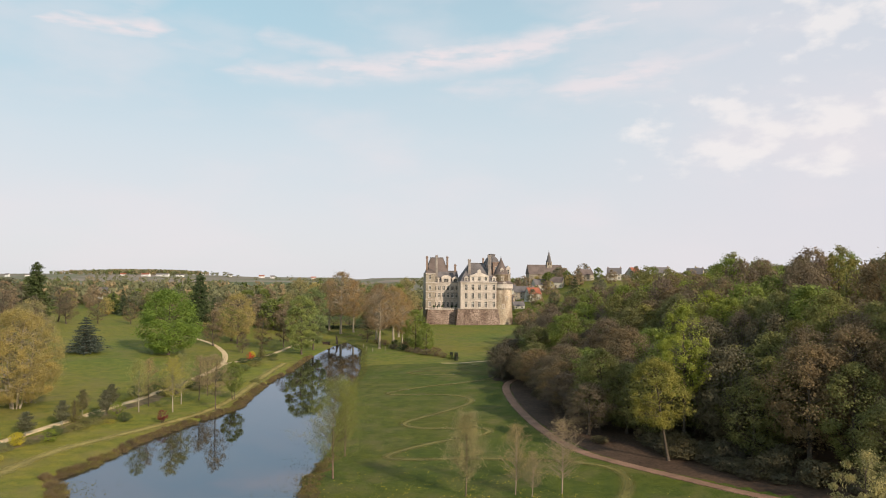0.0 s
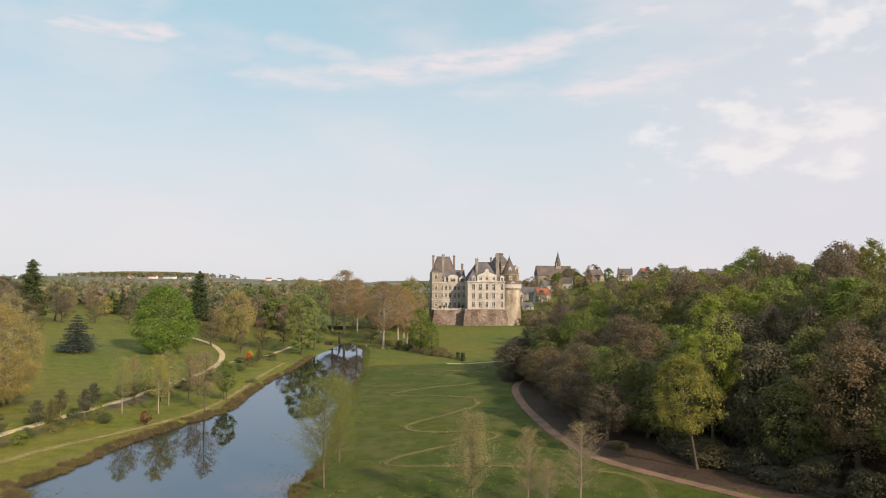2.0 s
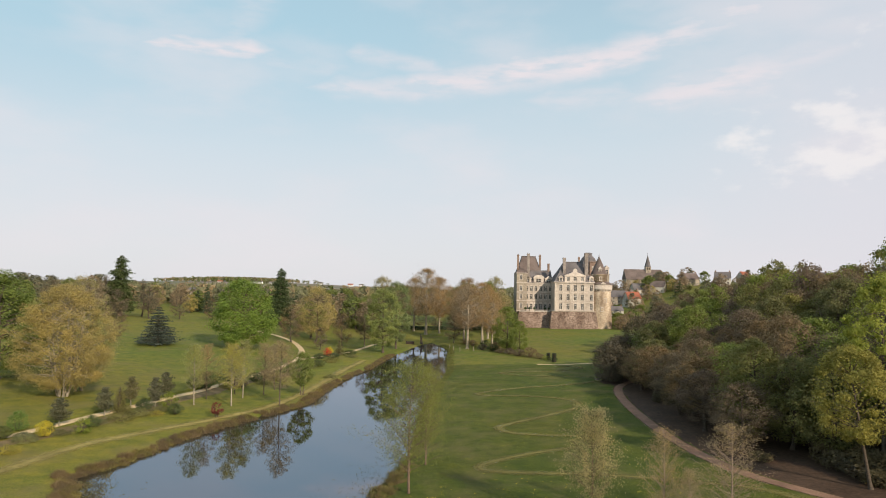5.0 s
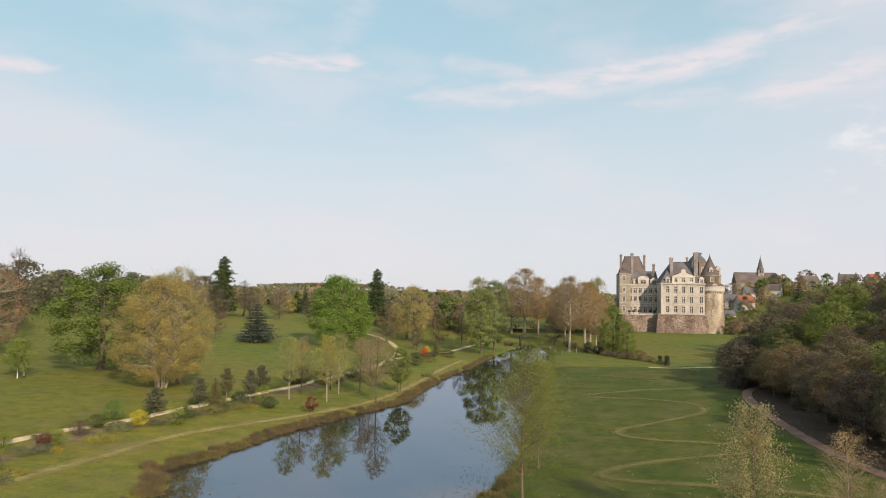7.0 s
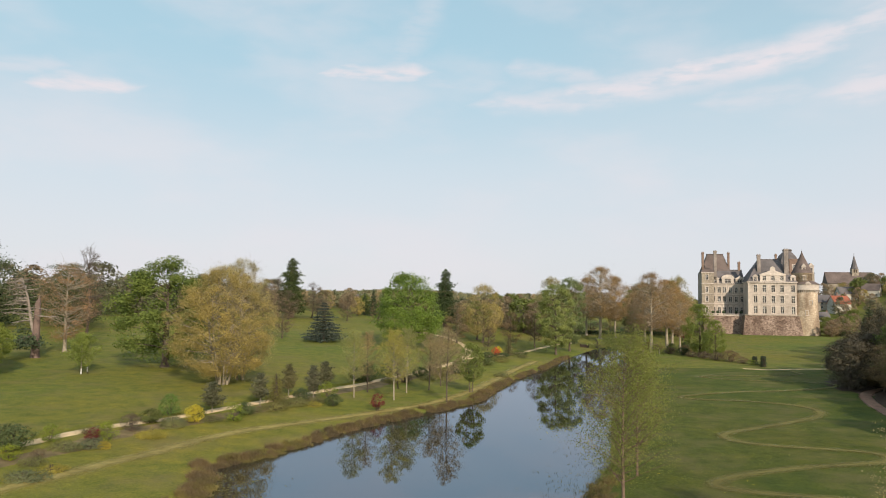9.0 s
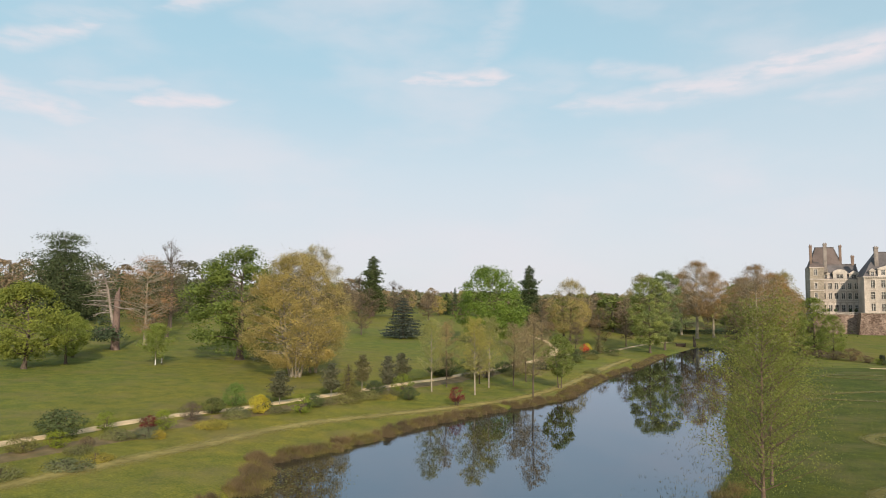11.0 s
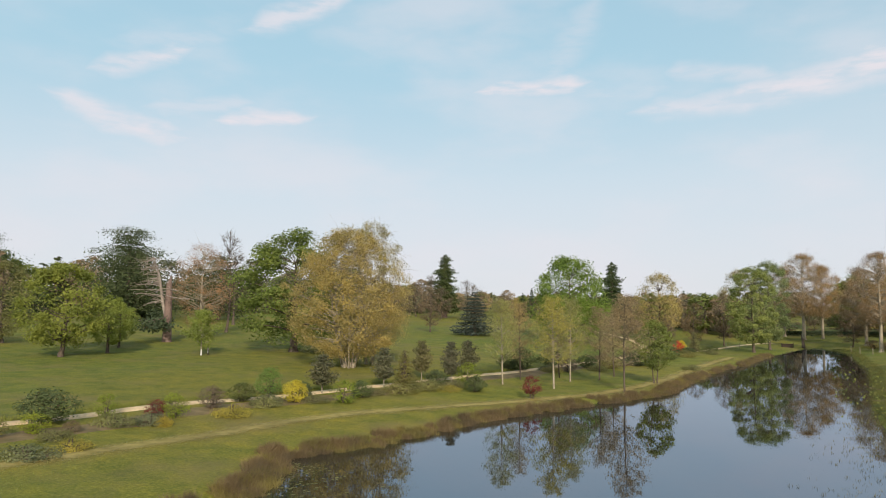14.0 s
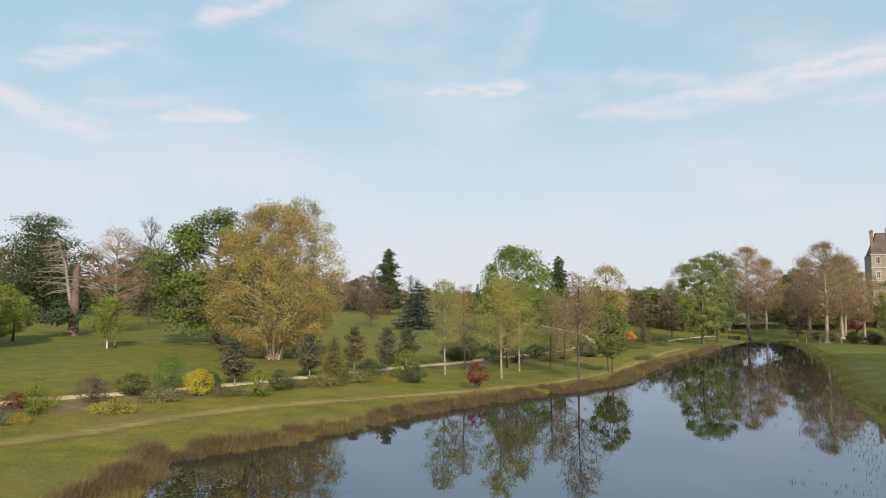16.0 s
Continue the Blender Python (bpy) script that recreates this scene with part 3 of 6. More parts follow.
def pierced(bm, x0, x1, y, z0, z1, holes, deep=0.45):
    """A front wall facing -y, with real openings (x0, x1, z0, z1) that have reveals of the given depth."""
    xs = sorted({x0, x1, *(h[0] for h in holes), *(h[1] for h in holes)})
    zs = sorted({z0, z1, *(h[2] for h in holes), *(h[3] for h in holes)})
    for xa, xb in zip(xs, xs[1:]):
        for za, zb in zip(zs, zs[1:]):
            mx, mz = (xa + xb) / 2, (za + zb) / 2
            if not any(h[0] < mx < h[1] and h[2] < mz < h[3] for h in holes):
                bm.faces.new([bm.verts.new(p) for p in ((xa, y, za), (xb, y, za), (xb, y, zb), (xa, y, zb))])
    for a, b, c, d in holes:
        for p, q in (((a, c), (b, c)), ((b, c), (b, d)), ((b, d), (a, d)), ((a, d), (a, c))):
            bm.faces.new([bm.verts.new(v) for v in ((p[0], y, p[1]), (p[0], y + deep, p[1]), (q[0], y + deep, q[1]), (q[0], y, q[1]))])
    return bm


def window(parent, x, y, z, w, h, arch=False, sill=True, cross=True):
    """A cross window: stone surround standing proud, painted bars and a dark pane."""
    bm = B()
    s = 0.24
    for x0, x1, z0, z1 in ((x - w / 2 - s, x - w / 2, z - h / 2, z + h / 2), (x + w / 2, x + w / 2 + s, z - h / 2, z + h / 2), (x - w / 2 - s - 0.1, x + w / 2 + s + 0.1, z + h / 2, z + h / 2 + 0.34)):
        box(bm, x0, x1, y - 0.10, y + 0.3, z0, z1)
    if sill:
        box(bm, x - w / 2 - s - 0.12, x + w / 2 + s + 0.12, y - 0.22, y + 0.3, z - h / 2 - 0.28, z - h / 2)
    if arch:
        prism(bm, [(x + (w / 2 + 0.3) * math.cos(a), z + h / 2 + 0.3 + 0.9 * math.sin(a)) for a in np.linspace(0, math.pi, 9)], y - 0.08, y + 0.2)
    top = part("window", bm, M["limestone_trim"], parent)
    bm = B()
    t = 0.09
    yy = y + 0.22
    for x0, x1, z0, z1 in ((x - w / 2, x - w / 2 + t, z - h / 2, z + h / 2), (x + w / 2 - t, x + w / 2, z - h / 2, z + h / 2), (x - t, x + t, z - h / 2, z + h / 2), (x - w / 2, x + w / 2, z + h * 0.14, z + h * 0.14 + 2 * t), (x - w / 2, x + w / 2, z - h * 0.12, z - h * 0.12 + t * 0.7), (x - w / 2, x + w / 2, z - h * 0.32, z - h * 0.32 + t * 0.7), (x - w / 2, x + w / 2, z + h * 0.33, z + h * 0.33 + t * 0.7), (x - w / 2, x + w / 2, z + h / 2 - t, z + h / 2), (x - w / 2, x + w / 2, z - h / 2, z - h / 2 + t)):
        box(bm, x0, x1, yy, yy + 0.1, z0, z1)
    part("window_frame", bm, M["frame_white"], top)
    bm = B()
    box(bm, x - w / 2, x + w / 2, y + 0.30, y + 0.36, z - h / 2, z + h / 2)
    part("pane", bm, M["dark_glass"], top)


def chimney(parent, x, y, z0, z1, w=1.5, d=1.2, mat="chimney_stone"):
    bm = box(B(), x - w / 2, x + w / 2, y, y + d, z0, z1 - 0.9)
    box(bm, x - w / 2 - 0.18, x + w / 2 + 0.18, y - 0.18, y + d + 0.18, z1 - 0.9, z1 - 0.45)
    box(bm, x - w / 2 - 0.05, x + w / 2 + 0.05, y - 0.05, y + d + 0.05, z1 - 0.45, z1 - 0.1)
    for k in (-0.28, 0.28):
        lathe(bm, x + k * w, y + d / 2, [(0.16, z1 - 0.1), (0.14, z1 + 0.35)], 8)
    box(bm, x - w / 2 - 0.25, x + w / 2 + 0.25, y - 0.2, y + d + 0.2, z0, z0 + (z1 - z0) * 0.14)
    part("chimney", bm, M[mat], parent)


def dormer(parent, x, y, z, w=2.6, h=2.6, peak=1.3, curved=False, deep=4.0):
    """A stone dormer: pierced front, gable, side cheeks and a small slate saddle."""
    ww, hh = w * 0.5, h * 0.66
    hole = (x - ww / 2, x + ww / 2, z + 0.35, z + 0.35 + hh)
    bm = pierced(B(), x - w / 2, x + w / 2, y, z, z + h, [hole], 0.4)
    for s in (-1, 1):
        a = x + s * w / 2
        bm.faces.new([bm.verts.new(p) for p in ((a, y, z), (a, y + deep, z), (a, y + deep, z + h), (a, y, z + h))])
    if curved:
        gable = [(x + (w / 2 + 0.25) * math.cos(t), z + h + peak * math.sin(t)) for t in np.linspace(0, math.pi, 11)]
    else:
        gable = [(x + w / 2 + 0.25, z + h), (x, z + h + peak), (x - w / 2 - 0.25, z + h)]
    prism(bm, gable[::-1], y - 0.18, y + 0.35)
    box(bm, x - w / 2 - 0.3, x + w / 2 + 0.3, y - 0.2, y + 0.3, z + h - 0.3, z + h)
    top = part("dormer", bm, M["limestone_trim"], parent)
    part("dormer_roof", prism(B(), [(gx, gz - 0.08) for gx, gz in gable][::-1], y + 0.35, y + deep), M["slate"], top)
    bm = B()
    box(bm, x - ww / 2, x + ww / 2, y + 0.28, y + 0.34, z + 0.35, z + 0.35 + hh)
    part("pane", bm, M["dark_glass"], top)
    bm = B()
    box(bm, x - 0.07, x + 0.07, y + 0.18, y + 0.28, z + 0.35, z + 0.35 + hh)
    box(bm, x - ww / 2, x + ww / 2, y + 0.18, y + 0.28, z + 0.35 + hh * 0.58, z + 0.35 + hh * 0.58 + 0.14)
    part("window_frame", bm, M["frame_white"], top)


def hip_roof(parent, name, x0, x1, y0, y1, z0, z1, in_x, in_y, mat="slate", bell=0.0):
    """A steep hipped roof with a little flare at the eaves and a lead ridge."""
    bm = B()
    box(bm, x0 - 0.35, x1 + 0.35, y0 - 0.35, y1 + 0.35, z0, z0 + 0.9, 0.75)
    box(bm, x0 + 0.4, x1 - 0.4, y0 + 0.4, y1 - 0.4, z0 + 0.88, z1, in_x, in_y)
    ob = part(name, bm, M[mat], parent)
    bm = B()
    box(bm, x0 + 0.4 + in_x - 0.2, x1 - 0.4 - in_x + 0.2, y0 + 0.4 + in_y - 0.2, y1 - 0.4 - in_y + 0.2, z1 - 0.05, z1 + 0.25)
    part("ridge", bm, M["slate"], ob)


def courses(x0, x1, y, levels, out=0.22, high=0.35):
    for z in levels:
        yield box(B(), x0 - out * 0.5, x1 + out * 0.5, y - out, y + 0.2, z, z + high)


def make_castle():
    c = thing("castle", 0, 0, 0, "tall pale limestone castle with slate roofs above schist ramparts", "castle")
    # ramparts
    part("rampart", box(B(), 63.9, 93, 434.6, 462, 1.5, 13.6, 1.7, 1.7), M["schist"], c, "sloping brown schist rampart")
    part("rampart", box(B(), 45.6, 66.8, 441.8, 470, 1.5, 13.0, 1.5, 1.5), M["schist"], c, "sloping brown schist rampart")
    part("rampart_coping", box(B(), 65.3, 92, 436.0, 438.4, 13.6, 14.0), M["limestone_worn"], c)
    bm = box(B(), 47.2, 66.5, 443.0, 443.5, 13.0, 13.3)
    box(bm, 47.2, 66.5, 443.0, 443.4, 13.95, 14.15)
    for i in range(46):
        x = 47.5 + i * 0.42
        box(bm, x - 0.08, x + 0.08, 443.1, 443.3, 13.3, 13.95)
    part("balustrade", bm, M["limestone_trim"], c, "pale stone terrace balustrade")
    # main pavilion
    cols = [71.0, 75.3, 79.5, 83.7, 88.9]
    rows = [16.6, 22.0, 27.5]
    holes = [(x - 0.85, x + 0.85, z - 1.75, z + 1.75) for x in cols for z in rows]
    bm = pierced(B(), 67.5, 90.6, 438, 13.6, 31.0, holes)
    for xa, ya, xb, yb in ((90.6, 438, 90.6, 458), (90.6, 458, 67.5, 458), (67.5, 458, 67.5, 438)):
        bm.faces.new([bm.verts.new(p) for p in ((xa, ya, 13.6), (xb, yb, 13.6), (xb, yb, 31.0), (xa, ya, 31.0))])
    wall = part("pavilion_wall", bm, M["limestone"], c)
    for bm in courses(67.5, 90.6, 438, [13.7, 19.0, 24.5]):
        part("string_course", bm, M["limestone_trim"], wall)
    bm = box(B(), 67.0, 91.0, 437.4, 458.4, 30.6, 31.1)
    for i in range(34):
        box(bm, 67.3 + i * 0.69, 67.6 + i * 0.69, 437.5, 438, 30.25, 30.6)
    part("cornice", bm, M["limestone_trim"], wall)
    for x in cols:
        for z in rows:
            window(wall, x, 438, z, 1.7, 3.5)
    for i in range(24):
        w = 0.95 if i % 2 else 0.6
        part("quoin", box(B(), 67.42, 67.42 + w, 437.9, 438.1, 14.1 + i * 0.68, 14.1 + i * 0.68 + 0.55), M["limestone_trim"], wall)
    hip_roof(c, "pavilion_roof", 67.3, 90.8, 438, 458, 31.1, 43.0, 6.6, 8.6)
    # the great gable over the middle of the front
    hs = [(x - 0.75, x + 0.75, 31.7, 34.0) for x in (75.3, 79.4, 83.7)]
    bm = pierced(B(), 73.2, 85.4, 437.75, 31.1, 34.7, hs, 0.5)
    for a in (73.2, 85.4):
        bm.faces.new([bm.verts.new(p) for p in ((a, 437.75, 31.1), (a, 443, 31.1), (a, 443, 34.7), (a, 437.75, 34.7))])
    box(bm, 72.9, 85.7, 437.5, 438.2, 34.4, 34.8)
    prism(bm, [(72.9, 34.8), (85.7, 34.8), (79.3, 37.3)], 437.6, 438.4)
    box(bm, 78.1, 80.5, 437.5, 438.6, 36.0, 38.2)
    prism(bm, [(78.1, 38.2), (80.5, 38.2), (79.3, 39.0)], 437.5, 438.6)
    gable = part("great_gable", bm, M["limestone_trim"], c, "pale stone pediment with a carved crest")
    part("gable_roof", prism(B(), [(72.8, 34.7), (85.8, 34.7), (79.3, 37.2)], 438.4, 447), M["slate"], gable)
    for x in (75.3, 79.4, 83.7):
        window(gable, x, 437.75, 32.85, 1.5, 2.3, sill=False)
    for x in (71.0, 89.0):
        dormer(c, x, 438.0, 31.1, 2.4, 2.7, 1.1)
    chimney(c, 73.6, 441.5, 33.0, 45.4, 1.6, 1.6)
    chimney(c, 75.2, 450, 34.0, 45.0, 1.3, 1.3)
    chimney(c, 86.6, 440.8, 33.2, 48.3, 2.1, 1.8)
    # domed pavilion behind
    bm = box(B(), 87.6, 98.4, 460, 472, 14, 38.8)
    part("rear_pavilion_wall", bm, M["brick"], c)
    prof = [(6.3, 38.8), (6.2, 40.6), (5.9, 42.6), (5.2, 44.6), (4.1, 46.4), (2.9, 47.6), (2.4, 48.0)]
    dome = part("dome", lathe(B(), 93, 466, prof, 8), M["slate"], c, "bell-shaped slate dome")
    part("lantern", lathe(B(), 93, 466, [(2.3, 48.0), (2.3, 49.1), (2.6, 49.1), (2.6, 49.5), (1.4, 49.9)], 8), M["slate"], dome)
    chimney(c, 86.4, 462, 38, 46.8, 1.0, 1.0, "brick")
    bm = pierced(B(), 92.4, 97.0, 459.0, 34, 43.6, [(94.0, 95.2, 38.6, 40.8)], 0.5)
    box(bm, 92.4, 97.0, 459.5, 463, 34, 43.6)
    box(bm, 92.1, 97.3, 458.7, 463.3, 43.6, 44.1)
    part("brick_gable", bm, M["brick"], c)
    window(c, 94.6, 459.0, 39.7, 1.2, 2.2)
    dormer(c, 102.3, 456, 36.0, 2.6, 4.2, 1.6)
    part("rear_wing_wall", box(B(), 98, 104, 456.5, 468, 13, 36.2), M["limestone_worn"], c)
    hip_roof(c, "rear_wing_roof", 98, 104, 456.5, 468, 36.2, 41.5, 2.4, 4.0)
    # round tower and turret
    n = 48
    tower = part("tower", lathe(B(), 95.6, 443.2, [(7.2, 1.5), (6.95, 4), (6.3, 13), (6.05, 22), (6.0, 26.0)], n), M["tower_stone"], c, "round tower of stained pale stone", True)
    bm = B()
    for i in range(40):
        a = 2 * math.pi * i / 40
        m = Matrix.Translation((95.6, 443.2, 0)) @ Matrix.Rotation(a, 4, "Z")
        vs = len(bm.verts)
        box(bm, 5.85, 6.65, -0.2, 0.2, 25.7, 27.1)
        bm.verts.ensure_lookup_table()
        for v in bm.verts[vs:]:
            if v.co.z < 26 and math.hypot(v.co.x, v.co.y) > 6.3:
                v.co.x = 6.1
            v.co = m @ v.co
    lathe(bm, 95.6, 443.2, [(5.9, 27.0), (6.75, 27.0), (6.75, 29.6), (6.9, 29.6), (6.9, 30.0), (5.2, 30.0)], n)
    part("machicolation", bm, M["limestone_trim"], tower)
    part("tower_roof", lathe(B(), 95.6, 443.2, [(7.15, 29.95), (7.05, 30.1), (4.4, 31.6)], n), M["slate_rust"], tower)
    part("turret", lathe(B(), 94.5, 443.0, [(4.6, 30.0), (4.6, 35.3), (4.95, 35.4), (4.95, 35.9), (4.4, 35.9)], 32), M["tower_stone"], tower, "", True)
    part("turret_roof", lathe(B(), 94.5, 443.0, [(5.15, 35.85), (4.65, 36.6), (2.45, 41.4), (0.9, 44.8), (0.12, 46.9)], 24), M["slate_rust"], tower)
    part("finial", lathe(B(), 94.5, 443.0, [(0.12, 46.8), (0.28, 47.1), (0.05, 47.4), (0.04, 48.2)], 8), M["slate"], tower)
    dormer(tower, 94.3, 438.9, 36.2, 1.9, 2.9, 1.5, deep=3.0)
    dormer(tower, 95.6, 436.4, 28.2, 2.0, 2.3, 0.9, deep=3.5)
    window(tower, 94.4, 438.3, 33.2, 1.1, 1.9)
    window(tower, 97.0, 437.2, 20.6, 1.1, 1.9)
    window(tower, 95.0, 436.95, 15.3, 1.1, 2.2)
    # wing set back behind the terrace
    cols = [52.7, 55.5, 58.3, 61.2, 64.1, 67.0]
    holes = [(x - 0.8, x + 0.8, z - 1.45, z + 1.45) for x in cols for z in (21.9, 26.8)] + [(x - 0.8, x + 0.8, 14.2, 17.5) for x in cols]
    bm = pierced(B(), 50.6, 69, 452, 13.0, 30.3, holes)
    bm.faces.new([bm.verts.new(p) for p in ((50.6, 452, 13), (50.6, 466, 13), (50.6, 466, 30.3), (50.6, 452, 30.3))])
    wing = part("wing_wall", bm, M["limestone"], c)
    for bm in courses(50.6, 68, 452, [19.2, 24.3, 29.9], 0.25, 0.4):
        part("string_course", bm, M["limestone_trim"], wing)
    for x in cols:
        for z in (21.9, 26.8):
            window(wing, x, 452, z, 1.6, 2.9)
        window(wing, x, 452, 15.85, 1.6, 3.3, arch=True, sill=False)
    hip_roof(c, "wing_roof", 50.4, 69, 452, 466, 30.3, 37.8, 0.5, 6.0)
    for x, w in ((53.2, 4.4), (66.0, 4.2)):
        dormer(c, x, 451.9, 30.3, w, 2.7, 1.5)
    dormer(c, 59.9, 451.8, 30.3, 6.0, 2.9, 1.9, curved=True)
    chimney(c, 66.8, 458, 36.0, 42.3, 1.2, 1.2, "brick")
    # end pavilion
    holes = [(48.3, 49.6, z - 1.4, z + 1.4) for z in (16.3, 21.9, 26.8, 33.6)]
    bm = pierced(B(), 46.4, 52.6, 450, 3, 36.2, holes)
    for xa, ya, xb, yb in ((46.4, 466, 46.4, 450), (52.6, 450, 52.6, 452)):
        bm.faces.new([bm.verts.new(p) for p in ((xa, ya, 3), (xb, yb, 3), (xb, yb, 36.2), (xa, ya, 36.2))])
    end = part("end_pavilion_wall", bm, M["limestone_worn"], c)
    for bm in courses(46.3, 52.6, 450, [13.2, 19.2, 24.3, 29.9, 35.8], 0.3, 0.45):
        part("string_course", bm, M["limestone_trim"], end)
    for z in (16.3, 21.9, 26.8, 33.6):
        window(end, 48.95, 450, z, 1.3, 2.8)
    part("end_pavilion_block", box(B(), 47.4, 62.6, 457.5, 470, 13, 36.2), M["limestone_worn"], c)
    hip_roof(c, "end_pavilion_roof", 47.2, 62.8, 457.5, 470, 36.2, 46.7, 3.3, 4.2, "slate_rust")
    hip_roof(c, "corner_roof", 46.2, 52.8, 450, 458, 36.2, 38.6, 1.6, 2.6, "slate_rust")
    chimney(c, 47.3, 452, 35.5, 47.3, 1.1, 1.3, "brick")
    chimney(c, 53.4, 450.4, 33.5, 48.0, 1.5, 1.4)
    chimney(c, 61.6, 459, 36.5, 47.6, 1.1, 1.3, "brick")
    return c


M["limestone_trim"] = grainy("dressed_limestone", (0.51, 0.44, 0.37), (0.67, 0.59, 0.51), 1.6, bump=0.15, coarse=0.2)


def make_masonry(name, joint, dark, light, size, bump):
    m, nt, b = material(name, 0.9, 0.15)
    tc = nt.nodes.new("ShaderNodeTexCoord")
    mp = nt.nodes.new("ShaderNodeMapping")
    mp.inputs["Scale"].default_value = (1, 1, 1.7)
    nt.links.new(tc.outputs["Object"], mp.inputs["Vector"])
    cell = node(nt, "ShaderNodeTexVoronoi", Scale=size)
    edge = node(nt, "ShaderNodeTexVoronoi", Scale=size)
    edge.feature = "DISTANCE_TO_EDGE"
    for n in (cell, edge):
        nt.links.new(mp.outputs[0], n.inputs["Vector"])
    sep = nt.nodes.new("ShaderNodeSeparateColor")
    nt.links.new(cell.outputs["Color"], sep.inputs[0])
    col = ramp(nt, sep.outputs[0], [(0.0, dark), (0.6, tuple((p + q) / 2 for p, q in zip(dark, light))), (1.0, light)])
    gap = ramp(nt, edge.outputs["Distance"], [(0.02, (1, 1, 1)), (0.09, (0, 0, 0))])
    col = mixed(nt, col, joint, gap)
    stain = ramp(nt, noise_of(nt, 0.16, 5, 0.6, stretch=(1, 1, 0.4)), [(0.35, (0.55, 0.5, 0.47)), (0.6, (1.1, 1.08, 1.05))])
    nt.links.new(mixed(nt, col, stain, 1.0, "MULTIPLY"), b.inputs["Base Color"])
    bumped(nt, b, edge.outputs["Distance"], bump, 0.12)
    return m


M["schist"] = make_masonry("brown_schist_rubble", (0.30, 0.24, 0.20), (0.10, 0.064, 0.05), (0.42, 0.32, 0.26), 1.5, 0.9)
M["tower_stone"] = make_masonry("stained_tower_stone", (0.46, 0.39, 0.30), (0.38, 0.30, 0.215), (0.62, 0.53, 0.40), 1.3, 0.3)
make_castle()


def potted_tree(x, y, z, s):
    ob = thing("potted_tree", x, y, z, "clipped orange tree in a terrace tub", "plant", "tubs on the terrace")
    part("tub", box(B(), -0.4, 0.4, -0.4, 0.4, 0, 0.7), M["dark_wood"], ob)
    bm = B()
    bmesh.ops.create_icosphere(bm, subdivisions=3, radius=0.75 * s)
    for v in bm.verts:
        v.co = v.co * (1 + 0.22 * noise.noise(v.co * 3)) + Vector((0, 0, 1.9))
    part("crown", bm, M["leaf_dark"], ob)
    part("stem", lathe(B(), 0, 0, [(0.07, 0.6), (0.06, 1.5)], 6), M["bark"], ob)


for px in (51.5, 53.9, 56.9, 63.2, 65.6):
    potted_tree(px, 447.5, 13.0, 1.0)


def house(x, y, z, w, d, h, roof_h, wall, roof, turn, chimneys=1, label="village house with a pitched roof"):
    ob = thing("house", x, y, z, label, "house", "village houses", turn=turn)
    n = max(1, int(w / 3.2))
    holes = [(-w / 2 + (i + 0.5) * w / n - 0.5, -w / 2 + (i + 0.5) * w / n + 0.5, zz, zz + 1.4) for i in range(n) for zz in (1.0, 3.7) if zz + 1.9 < h]
    bm = pierced(B(), -w / 2, w / 2, -d / 2, -2, h, holes, 0.25)
    for xa, ya, xb, yb in ((w / 2, -d / 2, w / 2, d / 2), (w / 2, d / 2, -w / 2, d / 2), (-w / 2, d / 2, -w / 2, -d / 2)):
        bm.faces.new([bm.verts.new(p) for p in ((xa, ya, -2), (xb, yb, -2), (xb, yb, h), (xa, ya, h))])
    for s in (-1, 1):
        bm.faces.new([bm.verts.new(p) for p in ((s * w / 2, -d / 2, h), (s * w / 2, d / 2, h), (s * w / 2, 0, h + roof_h))])
    part("wall", bm, M[wall], ob)
    bm = B()
    for s in (-1, 1):
        y0 = s * (d / 2 + 0.3)
        z0 = h - roof_h * 0.6 / d
        top = [bm.verts.new(p) for p in ((-w / 2 - 0.3, y0, z0), (w / 2 + 0.3, y0, z0), (w / 2 + 0.3, 0, h + roof_h), (-w / 2 - 0.3, 0, h + roof_h))]
        low = [bm.verts.new(v.co - Vector((0, 0, 0.2))) for v in top]
        bm.faces.new(top)
        bm.faces.new(low[::-1])
        for i in range(4):
            bm.faces.new((top[i], top[(i + 1) % 4], low[(i + 1) % 4], low[i]))
    part("roof", bm, M[roof], ob)
    for k in range(chimneys):
        cx = (-1 if k else 1) * (w / 2 - 0.7)
        part("chimney", box(B(), cx - 0.45, cx + 0.45, -0.35, 0.35, h + roof_h * 0.5, h + roof_h + 1.1), M["brick"], ob)
    for a, b, c2, d2 in holes:
        win = part("window", box(B(), a, b, -d / 2 + 0.16, -d / 2 + 0.2, c2, d2), M["dark_glass"], ob)
        bm = box(B(), (a + b) / 2 - 0.04, (a + b) / 2 + 0.04, -d / 2 + 0.1, -d / 2 + 0.15, c2, d2)
        box(bm, a - 0.1, b + 0.1, -d / 2 - 0.06, -d / 2 + 0.1, c2 - 0.12, c2)
        part("window_frame", bm, M["frame_white"], win)
    return ob


